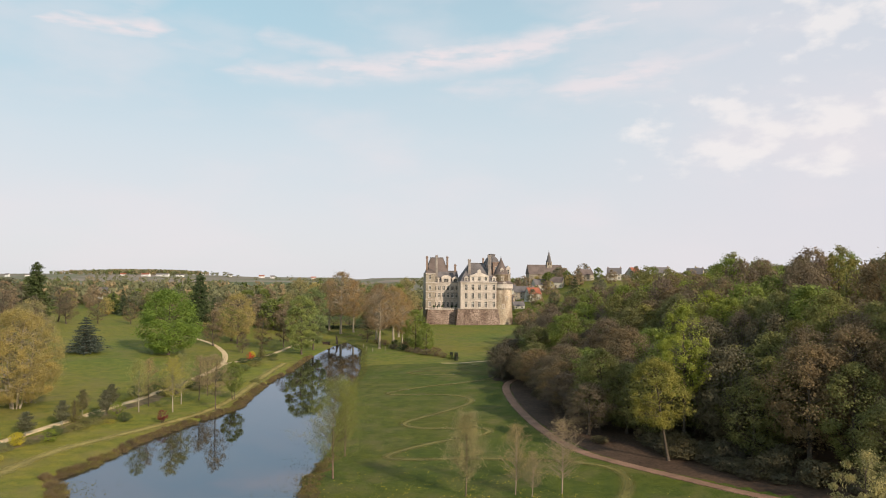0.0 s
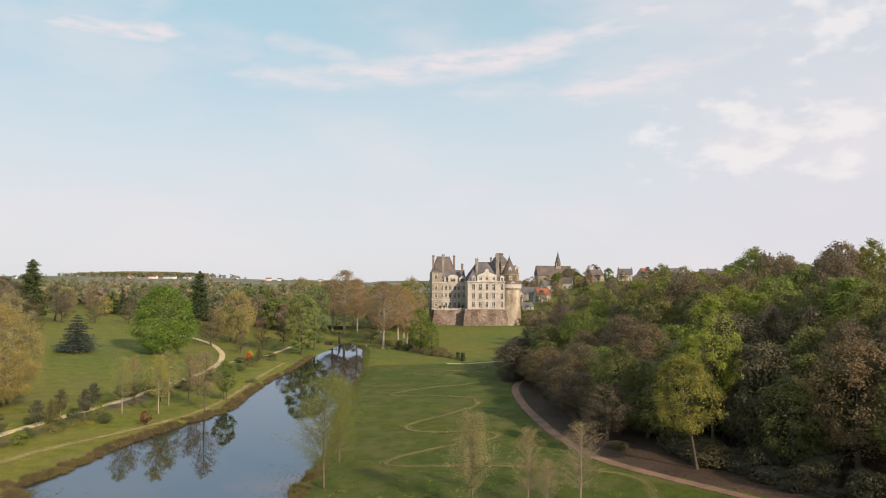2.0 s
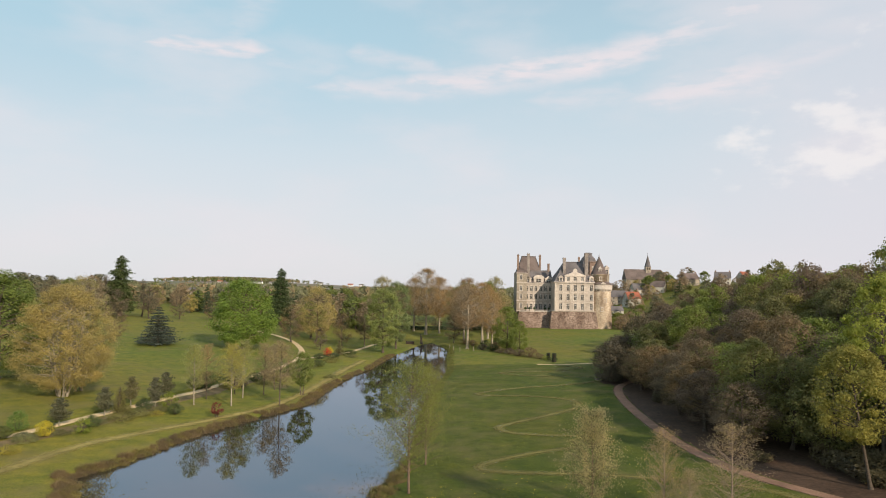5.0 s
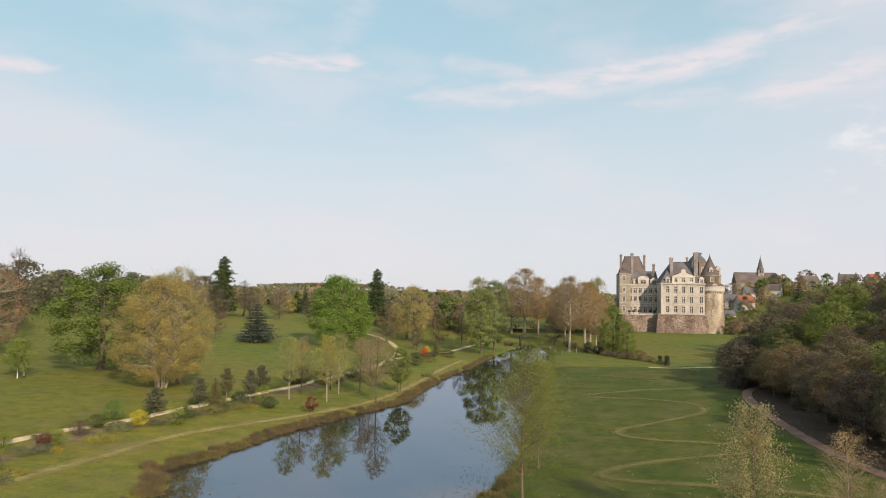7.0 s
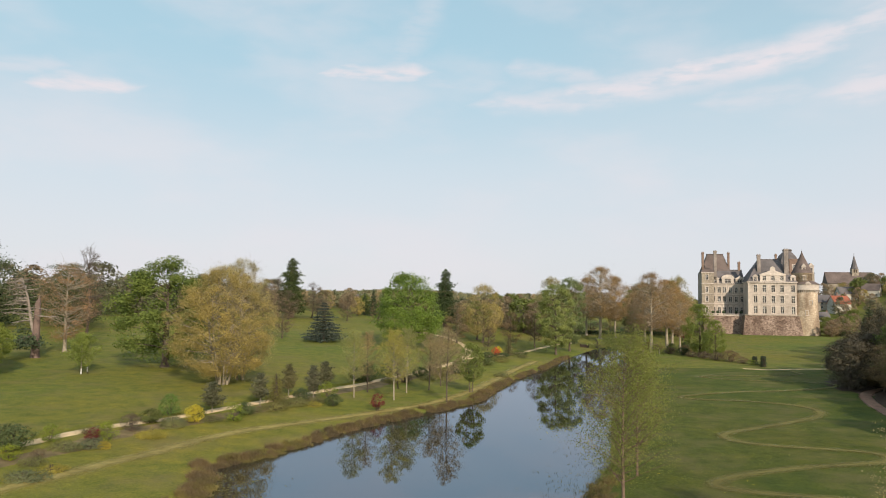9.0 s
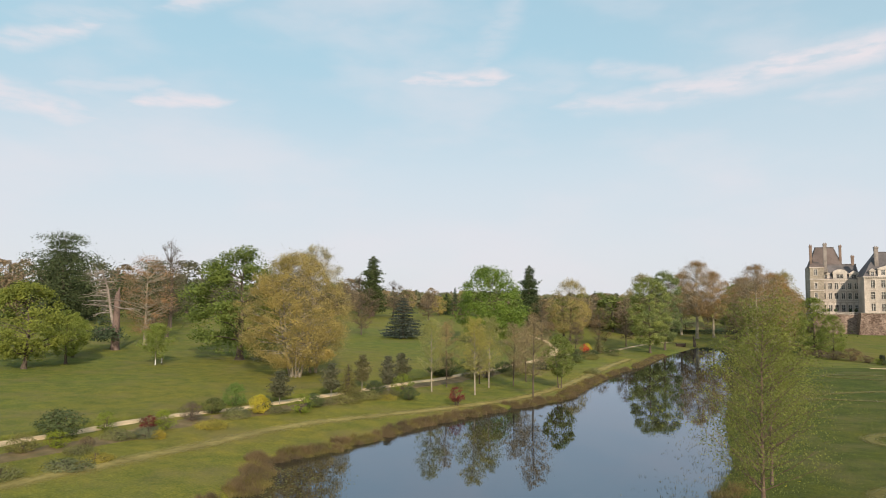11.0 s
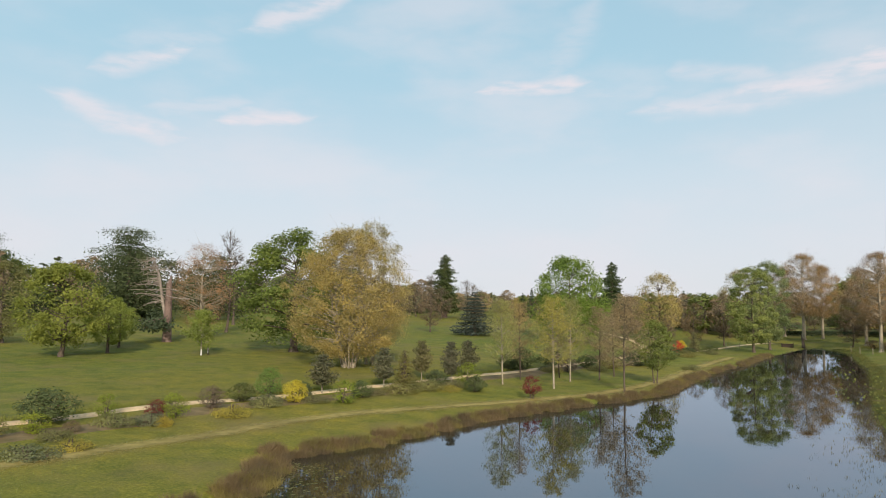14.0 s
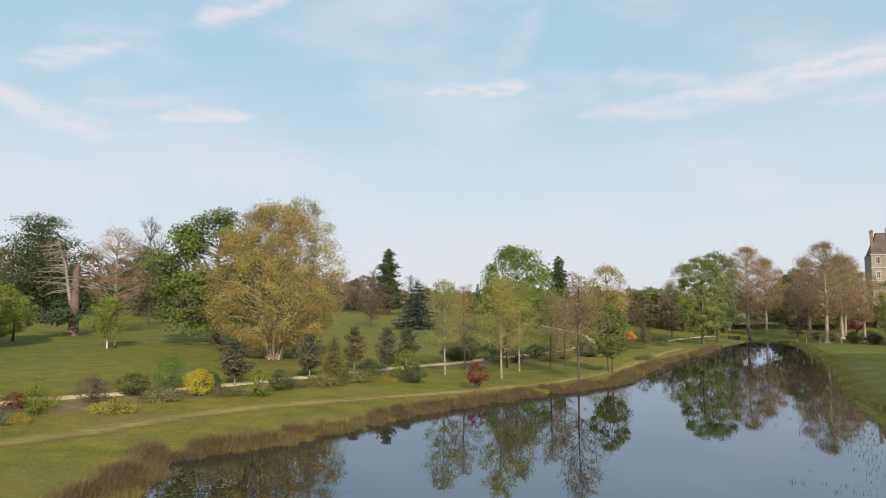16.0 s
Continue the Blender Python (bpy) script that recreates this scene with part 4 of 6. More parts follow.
def make_church():
    ob = thing("church", 195.5, 690, 0, "stone church with a long slate nave and a spire", "church")
    z = 24.0
    part("nave_wall", box(B(), -18.5, 16.5, 0, 14, z - 4, z + 13.5), M["limestone_worn"], ob)
    bm = B()
    outline = [(-0.6, z + 13.2), (14.6, z + 13.2), (7, z + 23.0)]
    a = [bm.verts.new((-19, y, h)) for y, h in outline]
    b = [bm.verts.new((17, y, h)) for y, h in outline]
    for i in range(3):
        bm.faces.new((a[i], a[(i + 1) % 3], b[(i + 1) % 3], b[i]))
    bm.faces.new(a[::-1])
    bm.faces.new(b)
    part("nave_roof", bm, M["slate_rust"], ob)
    part("transept_wall", prism(B(), [(5.5, z - 4), (15.5, z - 4), (15.5, z + 9.0), (10.5, z + 18.2), (5.5, z + 9.0)], -6, 2), M["render_wall"], ob)
    bm = B()
    for s in (-1, 1):
        q = [bm.verts.new(p) for p in ((10.5, -6.4, z + 19.0), (10.5, 7, z + 19.0), (10.5 + s * 5.6, 7, z + 8.6), (10.5 + s * 5.6, -6.4, z + 8.6))]
        bm.faces.new(q)
    part("transept_roof", bm, M["slate_rust"], ob)
    tower = part("bell_tower", box(B(), 1.4, 6.4, 4.5, 9.5, z + 18, z + 25.5), M["limestone_worn"], ob)
    bm = B()
    for x in (2.6, 4.2):
        box(bm, x, x + 0.9, 4.4, 4.52, z + 22.6, z + 24.8)
    part("louvre", bm, M["dark_wood"], tower)
    bm = lathe(B(), 3.9, 7, [(3.3, z + 25.4), (2.5, z + 27.6), (0.08, z + 37.4)], 8)
    part("spire", bm, M["slate"], tower)
    bm = box(B(), 3.86, 3.94, 6.96, 7.04, z + 37.3, z + 39.2)
    box(bm, 3.45, 4.35, 6.97, 7.03, z + 38.3, z + 38.42)
    part("cross", bm, M["dark_wood"], tower)


make_church()
HOUSES = [
    (112, 545, 15.5, 12, 9, 5.6, 4.6, "render_wall", "slate", 20), (124, 552, 17, 10, 8, 5.4, 4.4, "limestone_worn", "slate_rust", -35),
    (147, 562, 18, 11, 9, 5.6, 5.0, "render_wall", "tile_roof", 15), (128, 535, 15.5, 9, 7, 3.2, 3.0, "render_wall", "slate", 5),
    (143, 585, 20, 12, 8, 5.8, 4.8, "limestone_worn", "slate", -15), (152, 575, 19, 10, 8, 5.2, 4.4, "render_wall", "slate_rust", 40),
    (163, 600, 21, 12, 9, 5.6, 4.8, "render_wall", "slate", 10), (118, 590, 19, 12, 9, 5.8, 5.0, "limestone_worn", "slate", 60),
    (104, 580, 17, 10, 8, 5.4, 4.6, "render_wall", "slate_rust", 0), (176, 590, 20, 11, 8, 5.2, 4.4, "render_wall", "slate_rust", -30),
    (205, 600, 21, 12, 9, 5.6, 4.6, "limestone_worn", "slate_rust", 15), (228, 590, 22, 12, 9, 5.8, 4.8, "render_wall", "slate", -20),
    (250, 600, 22, 11, 8, 5.4, 4.6, "render_wall", "tile_roof", 30), (272, 590, 23, 13, 9, 5.8, 5.0, "render_wall", "slate", 0),
    (296, 575, 24, 14, 9, 6.0, 5.2, "limestone_worn", "slate", -40), (140, 620, 21, 12, 9, 5.6, 4.8, "render_wall", "slate", -10),
]
for i, (x, y, z, *rest) in enumerate(HOUSES):
    house(x, y, height(x, y), *rest, chimneys=1 + i % 2, label=("cream village house with a red tiled roof" if rest[5] == "tile_roof" else "village house with a grey slate roof"))
FARMS = [(-700, 2480, 30, 12), (-650, 2500, 44, 10), (-590, 2490, 26, 9), (-770, 2470, 18, 8), (-1020, 2350, 16, 8), (-1080, 2350, 14, 8), (-330, 2600, 20, 8), (-290, 2590, 16, 7), (-450, 2650, 14, 7), (-150, 2700, 18, 7), (-215, 640, 12, 8)]
for i, (x, y, w, d) in enumerate(FARMS):
    house(x, y, height(x, y) + 1, w, d, 5.5, 4.0, "white_wall", "slate" if i % 3 else "tile_roof", 10 * (i % 5) - 20, label="distant white farm building among the fields")

# ---- trees ----
def mesh_from(name, verts, faces, mat):
    """A mesh from number arrays; faces is an (n, 4) or (n, 3) array."""
    me = bpy.data.meshes.new(name)
    verts, faces = np.asarray(verts, np.float32), np.asarray(faces, np.int32)
    k = faces.shape[1]
    me.vertices.add(len(verts))
    me.vertices.foreach_set("co", verts.ravel())
    me.loops.add(faces.size)
    me.loops.foreach_set("vertex_index", faces.ravel())
    me.polygons.add(len(faces))
    me.polygons.foreach_set("loop_start", np.arange(0, faces.size, k, dtype=np.int32))
    me.materials.append(mat)
    me.update(calc_edges=True)
    return me


def leaves(rng, centres, sizes, lift=0.3, slim=0.62, tri=True, out=None):
    """Pointed leaf sprays at the centres, turned at random; lift tips them towards the sky, out away from the crown's heart."""
    n = len(centres)
    normal = rng.normal(size=(n, 3)) * (1.0 if out is None else 0.5) + np.array([0, 0, lift])
    if out is not None:
        normal += out
    normal /= np.linalg.norm(normal, axis=1)[:, None]
    a = np.cross(normal, rng.normal(size=(n, 3)))
    a /= np.linalg.norm(a, axis=1)[:, None]
    b = np.cross(normal, a)
    s = np.asarray(sizes)[:, None] * 0.5
    if tri:
        s = s * 1.25
        fold = normal * s * rng.uniform(-0.4, 0.4, (n, 1))
        tris = np.stack([centres + a * s, centres - a * s * 0.6 + b * s * slim + fold, centres - a * s * 0.6 - b * s * slim], 1)
        return tris.reshape(-1, 3), np.arange(3 * n).reshape(-1, 3)
    bend = normal * s * rng.uniform(-0.35, 0.35, (n, 1))
    quads = np.stack([centres + a * s, centres + b * s * slim + bend, centres - a * s, centres - b * s * slim + bend], 1)
    return quads.reshape(-1, 3), np.arange(4 * n).reshape(-1, 4)


class Wood:
    """Tapered tubes gathered into one mesh."""

    def __init__(self):
        self.v, self.f, self.n = [], [], 0

    def tube(self, pts, r0, r1, sides=5):
        pts = np.asarray(pts, float)
        for i, p in enumerate(pts):
            way = pts[min(i + 1, len(pts) - 1)] - pts[max(i - 1, 0)]
            way /= np.linalg.norm(way) + 1e-9
            a = np.cross(way, (0.31, 0.95, 0.1))
            a /= np.linalg.norm(a) + 1e-9
            b = np.cross(way, a)
            r = r0 + (r1 - r0) * i / (len(pts) - 1)
            for k in range(sides):
                t = 2 * math.pi * k / sides
                self.v.append(p + r * (a * math.cos(t) + b * math.sin(t)))
            if i:
                for k in range(sides):
                    q, w = self.n + (i - 1) * sides, self.n + i * sides
                    self.f.append((q + k, q + (k + 1) % sides, w + (k + 1) % sides, w + k))
        self.n += len(pts) * sides

    def mesh(self, name, mat):
        me = mesh_from(name, self.v, self.f, mat)
        me.polygons.foreach_set("use_smooth", [True] * len(me.polygons))
        return me


def bent(rng, a, b, sag=0.12, n=5, rise=0.0):
    """A wandering line from a to b; rise lifts its middle."""
    a, b = np.asarray(a, float), np.asarray(b, float)
    t = np.linspace(0, 1, n)[:, None]
    far = np.linalg.norm(b - a)
    off = rng.normal(size=3) * sag * far
    off[2] = off[2] * 0.5 + rise * far
    return a + (b - a) * t + off * (4 * t * (1 - t)) * 0.5


SIZES = {}


def sized(dims, ob):
    SIZES[ob] = dims
    return ob


def assemble(name, wood, bark, crown, leaf, label, category, group=""):
    """A tree of two parts, parked far below ground level until it is copied to its place."""
    ob = tagged(new(name), label, category, group)
    t = new("trunk", wood.mesh("trunk", bark))
    t.parent = ob
    if crown is not None:
        c = new("crown", mesh_from("crown", *crown, leaf))
        c.parent = ob
    return ob


def broadleaf(seed, tall, wide, clear, bark, leaf, label, n_clumps=60, n_leaves=5000, size=0.5, trunk_r=0.45, loose=1.0, stems=1, top=0.54, twigs=0, shell=0.55, spread=0.17, fill=0.35, tri=True, skirt=0.6, limb=0.34, limbs=1.0, wander=0.1):
    """A crown of leaf clumps on limbs. clear: height of the bare trunk; loose: how far leaves stray from their clump;
    top: where the crown is widest, from its foot (0) to its tip (1); stems: number of trunks."""
    rng = np.random.default_rng(seed)
    wood = Wood()
    high = tall - clear

    def spot(inner):
        t = rng.uniform(0.02, 1.0)
        reach = math.sin(math.pi * min(1.0, (t / (2 * (1 - top)) if t < 1 - top else 0.5 + (t - 1 + top) / (2 * top)))) ** 0.5
        ang = rng.uniform(0, 2 * math.pi)
        r = wide / 2 * reach * (inner + (1 - inner) * rng.uniform(0, 1) ** 0.5) * (0.95 + 0.36 * noise.noise(Vector((math.cos(ang) * 1.8, math.sin(ang) * 1.8, t * 3.4 + seed))))
        return (r * math.cos(ang), r * math.sin(ang), clear + t * high * 0.96)

    centres = np.array([spot(shell) for _ in range(n_clumps)])
    for s in range(stems):
        a = 2 * math.pi * s / stems + 0.4
        foot = np.array([math.cos(a), math.sin(a), 0]) * (0.0 if stems == 1 else trunk_r * 2.2)
        head = np.array([foot[0] * 4, foot[1] * 4, clear + high * 0.72])
        line = bent(rng, foot - (0, 0, 0.3), head, 0.035, 8)
        wood.tube(line, trunk_r / stems**0.4, trunk_r * 0.18, 8)
        wood.tube([foot - (0, 0, 0.3), foot + (0, 0, 0.9)], trunk_r * 1.5 / stems**0.4, trunk_r * 0.98 / stems**0.4, 8)
        for c in centres[s::stems][: max(6, int(n_clumps * limbs / stems))]:
            at = min(0.97, max(0.25, (c[2] - 0.35 * math.hypot(c[0], c[1]) - 0.3) / head[2]))
            base = line[int(at * 7)] * (1 - (at * 7) % 1) + line[min(7, int(at * 7) + 1)] * ((at * 7) % 1)
            bough = bent(rng, base, c, wander, 4 if wander < 0.15 else 6, 0.05)
            wood.tube(bough, trunk_r * limb * (1 - at * 0.6), 0.025, 3)
            for _ in range(twigs):
                tip = c + rng.normal(size=3) * wide * spread * 0.8
                wood.tube(bent(rng, bough[rng.integers(2, 4)], tip, 0.1, 3, 0.05), 0.03, 0.008, 3)
    pick = rng.integers(0, n_clumps, n_leaves)
    ball = rng.normal(size=(n_leaves, 3))
    ball /= np.linalg.norm(ball, axis=1)[:, None]
    ball *= rng.uniform(0, 1, (n_leaves, 1)) ** 0.45
    clump_r = wide * spread * rng.uniform(0.65, 1.25, n_clumps) * loose
    where = centres[pick] + ball * clump_r[pick][:, None] * np.array([1, 1, 0.72])
    out = ball.copy()
    n_fill = int(n_leaves * fill)
    where[:n_fill] = np.array([spot(0.7) for _ in range(n_fill)]).reshape(-1, 3) + rng.normal(size=(n_fill, 3)) * wide * 0.03
    where[:, 2] = np.maximum(where[:, 2], clear * skirt)
    heart = where - np.array([0, 0, clear + high * 0.4])
    heart /= np.linalg.norm(heart, axis=1)[:, None] + 1e-6
    out[:n_fill] = heart[:n_fill]
    crown = leaves(rng, where, rng.uniform(0.6, 1.3, n_leaves) * size, tri=tri, out=0.65 * out + 0.4 * heart)
    return sized((tall, wide), assemble("tree", wood, bark, crown, leaf, label, "tree"))


def conifer(seed, tall, wide, bark, leaf, label, tiers=16, per=9, leaf_n=60, size=0.6, droop=0.25, clear=0.06, flat=0.3, trunk_r=0.5, shape=0.8, rag=0.0):
    """Tiers of drooping boughs round one straight trunk."""
    rng = np.random.default_rng(seed)
    wood = Wood()
    wood.tube([(0, 0, -0.3), (0.02 * tall * rng.normal() * 0.2, 0, tall * 0.5), (0, 0, tall)], trunk_r, 0.03, 8)
    spots, sizes = [], []
    for i in range(tiers):
        t = clear + (1 - clear) * (i + 0.5) / tiers
        reach = wide / 2 * (1 - t) ** shape * rng.uniform(0.8 - rag, 1.15 + 0.4 * rag) + 0.25
        for k in range(per):
            a = 2 * math.pi * (k + rng.uniform(-0.3, 0.3)) / per + i * 1.3
            long = reach * rng.uniform(0.7 - rag, 1.15)
            z = t * tall + rng.normal() * tall * 0.012
            tip = np.array([long * math.cos(a), long * math.sin(a), z - droop * long])
            line = bent(rng, (0, 0, z), tip, 0.05, 4, 0.08)
            wood.tube(line, 0.04 + 0.05 * (1 - t), 0.01, 3)
            n = max(6, int(leaf_n * long / (wide / 2) + 5))
            u = rng.uniform(0.2, 1.05, n) ** 0.8
            p = np.array([0, 0, z]) + (tip - np.array([0, 0, z])) * u[:, None]
            spread = (0.12 + 0.28 * u * (1.15 - u))[:, None] * max(long, 0.8)
            spots.append(p + rng.normal(size=(n, 3)) * spread * np.array([1, 1, flat]))
            sizes.append(rng.uniform(0.6, 1.3, n) * size * (0.6 + 0.4 * (1 - t)))
    crown = leaves(rng, np.concatenate(spots), np.concatenate(sizes), 0.6)
    return sized((tall, wide), assemble("conifer", wood, bark, crown, leaf, label, "tree"))


def sapling_tree(seed, tall, wide, bark, leaf, label, n_limbs=34, n_leaves=1500, size=0.16, trunk_r=0.11, clear=0.25, up=0.6, top_slim=0.75):
    """A slender young tree: one stem, rising thin branches and sparse small leaves."""
    rng = np.random.default_rng(seed)
    wood = Wood()
    lean = rng.normal(size=2) * tall * 0.012
    stem = bent(rng, (0, 0, -0.2), (lean[0], lean[1], tall), 0.02, 9)
    wood.tube(stem, trunk_r, 0.015, 6)
    spots = []
    for i in range(n_limbs):
        t = clear + (0.97 - clear) * (i + rng.uniform(0, 1)) / n_limbs
        base = stem[int(t * 8)] * (1 - (t * 8) % 1) + stem[min(8, int(t * 8) + 1)] * ((t * 8) % 1)
        u = (t - clear) / (1 - clear)
        long = wide / 2 * (0.55 + 0.45 * math.sin(math.pi * min(1, u * 1.6 + 0.15)) if u < 0.35 else (1 - top_slim * (u - 0.35) / 0.65)) * rng.uniform(0.75, 1.2)
        a = i * 2.4 + rng.uniform(-0.4, 0.4)
        tip = base + np.array([math.cos(a), math.sin(a), up * rng.uniform(0.6, 1.4)]) * long
        limb = bent(rng, base, tip, 0.08, 5, -0.05)
        wood.tube(limb, trunk_r * 0.3 * (1 - 0.6 * u), 0.006, 3)
        for j in range(4):
            b0 = limb[rng.integers(1, 5)]
            twig = b0 + (rng.normal(size=3) * 0.5 + np.array([math.cos(a), math.sin(a), 0.5])) * long * 0.28
            wood.tube(bent(rng, b0, twig, 0.1, 3), 0.012, 0.004, 3)
            spots.append(np.linspace(b0, twig, 4)[1:])
        spots.append(limb[2:])
    spots = np.concatenate(spots)
    crown = None
    if n_leaves:
        where = spots[rng.integers(0, len(spots), n_leaves)] + rng.normal(size=(n_leaves, 3)) * wide * 0.05
        crown = leaves(rng, where, rng.uniform(0.6, 1.3, n_leaves) * size)
    return sized((tall, wide), assemble("young_tree", wood, bark, crown, leaf, label, "tree"))


def shrub(seed, tall, wide, leaf, label, n_leaves=1600, size=0.13, stems=3, clear=0.15, name="shrub", n_clumps=26, top=0.6, bark="bark", fill=0.5, spread=0.16):
    ob = broadleaf(seed, tall, wide, clear, M[bark], leaf, label, n_clumps, n_leaves, size, 0.06, stems=stems, top=top, spread=spread, fill=fill, shell=0.15)
    ob.name = name
    ob["category"] = "shrub"
    return ob


def dead_pine():
    """A broken pine: a thick snapped trunk, and a second stem that bends away with bare limbs."""
    rng = np.random.default_rng(77)
    wood = Wood()
    wood.tube([(0, 0, -0.4), (0.05, 0, 1.2), (0.05, 0.0, 7), (0.1, 0, 13.0)], 1.15, 0.62, 10)
    wood.tube([(0.1, 0, 13.0), (0.25, 0.05, 13.6), (0.45, 0.1, 14.6)], 0.6, 0.08, 7)
    bare = Wood()
    stem = np.array([(-0.2, 0, 5.0), (-1.1, 0.1, 8.2), (-1.6, 0.2, 11.2), (-2.1, 0.2, 14.0), (-2.8, 0.1, 16.6), (-3.6, 0.0, 18.8)])
    bare.tube(stem, 0.42, 0.14, 8)
    spots = []
    for i in range(44):
        t = rng.uniform(0.2, 1.0) * 4.99
        k = int(t)
        base = stem[k] * (1 - t + k) + stem[k + 1] * (t - k)
        a = rng.choice([math.pi, math.pi, math.pi, math.pi, math.pi, 0.0]) + rng.normal() * 0.7
        long = rng.uniform(3, 8.0) * (1.15 - t / 6)
        tip = base + np.array([math.cos(a) * long, math.sin(a) * long, rng.uniform(-1.6, 1.0)])
        line = bent(rng, base, tip, 0.12, 6, 0.08)
        bare.tube(line, 0.13, 0.025, 5)
        for _ in range(4):
            q = line[rng.integers(2, 6)]
            bare.tube(bent(rng, q, q + rng.normal(size=3) * np.array([1.4, 1.4, 0.7]), 0.15, 3), 0.05, 0.015, 3)
    for i in range(12):
        a = math.pi + rng.normal() * 0.9
        long = rng.uniform(3.5, 8)
        base = np.array([0, 0, rng.uniform(3.5, 8.0)])
        tip = base + np.array([math.cos(a) * long, math.sin(a) * long, rng.uniform(-2.2, -0.2)])
        line = bent(rng, base, tip, 0.08, 5, 0.05)
        wood.tube(line, 0.13, 0.02, 4)
        n = 130
        spots.append(line[rng.integers(2, 5, n)] + rng.normal(size=(n, 3)) * np.array([1.1, 1.1, 0.35]))
    crown = leaves(rng, np.concatenate(spots), rng.uniform(0.3, 0.7, 130 * 12), 0.5)
    ob = assemble("dead_pine", wood, M["pine_bark"], crown, M["leaf_dark"], "half-dead pine with a snapped brown trunk and bleached bare limbs", "tree")
    top = new("bleached_stem", bare.mesh("bleached_stem", M["dead_wood"]))
    top.parent = ob
    return sized((25, 14), ob)


def placed(model, x, y, tall=None, wide=None, turn=None, name="", label="", group="", sink=0.05, z=None):
    """A copy of a model, standing on the ground, at the given height and width."""
    t0, w0 = SIZES[model]
    s = tall / t0 if tall else 1.0
    w = wide / w0 if wide else s
    if turn is None:
        turn = (x * 37.1 + y * 17.3) % 360
    at = height(x, y) - sink if z is None else z
    ob = copy_thing(model, pose(x, y, at, 0, 0, turn) @ Matrix.Diagonal((w, w, s, 1)))
    if name:
        ob.name = name
    return tagged(ob, label, group=group)


class Joined:
    """Many trees gathered into one mesh per material."""

    def __init__(self):
        self.data = {}

    def add(self, model, x, y, tall, wide, turn):
        t0, w0 = SIZES[model]
        m = pose(x, y, height(x, y) - 0.05, 0, 0, turn) @ Matrix.Diagonal((wide / w0, wide / w0, tall / t0, 1))
        m = np.array(m)
        for o in model.children:
            me = o.data
            v = np.empty(len(me.vertices) * 3, np.float32)
            me.vertices.foreach_get("co", v)
            f = np.empty(len(me.loops), np.int32)
            me.loops.foreach_get("vertex_index", f)
            k = len(f) // len(me.polygons)
            self.data.setdefault((me.materials[0], k), []).append((v.reshape(-1, 3) @ m[:3, :3].T + m[:3, 3], f.reshape(-1, k)))

    def link(self, name, label, category):
        for (mat, k), pieces in self.data.items():
            start, vs, fs = 0, [], []
            for v, f in pieces:
                vs.append(v)
                fs.append(f + start)
                start += len(v)
            ob = new(name, mesh_from(name, np.concatenate(vs), np.concatenate(fs), mat))
            tagged(ob, label, category, kind="stuff")


def retire(*models):
    """Takes the patterns themselves out of the scene once their copies stand."""
    for ob in models:
        for o in (*ob.children_recursive, ob):
            bpy.data.objects.remove(o)


# ---- the wood on the slope ----
W_OLIVE = broadleaf(1, 20, 13, 1.6, M["bark"], M["leaf_mid"], "olive-green broadleaf tree of the wood", 64, 11500, 0.36, spread=0.125, fill=0.28, limbs=0.5)
W_GREEN = broadleaf(2, 19, 12, 1.6, M["bark"], M["leaf_green"], "fresh green broadleaf tree of the wood", 60, 11500, 0.35, spread=0.125, fill=0.28, limbs=0.5)
W_BROWN = broadleaf(3, 18, 13, 2.5, M["bark"], M["leaf_brown"], "brownish tree of the wood just coming into leaf", 60, 10500, 0.30, twigs=1, fill=0.3, spread=0.13, limbs=0.7)
W_DARK = broadleaf(4, 13, 11.5, 0.4, M["bark"], M["leaf_holm"], "dark evergreen holm oak beside the wood", 60, 10500, 0.31, spread=0.13, limbs=0.3)
W_BRIGHT = broadleaf(5, 19, 12, 3.0, M["bark"], M["leaf_bright"], "bright spring-green tree of the wood", 60, 11500, 0.34, spread=0.115, fill=0.25, limbs=0.5)
V_OLIVE = broadleaf(11, 20, 14, 2.5, M["bark"], M["leaf_mid"], "olive-green tree deep in the wood", 40, 3800, 0.64, spread=0.135, fill=0.3, limbs=0.35)
V_GREEN = broadleaf(12, 19, 13, 2.5, M["bark"], M["leaf_green"], "fresh green tree deep in the wood", 40, 3800, 0.62, spread=0.13, fill=0.3, limbs=0.35)
V_BROWN = broadleaf(13, 18, 13, 2.5, M["bark"], M["leaf_brown"], "brownish spring tree deep in the wood", 36, 3200, 0.58, twigs=1, spread=0.14, limbs=0.5)


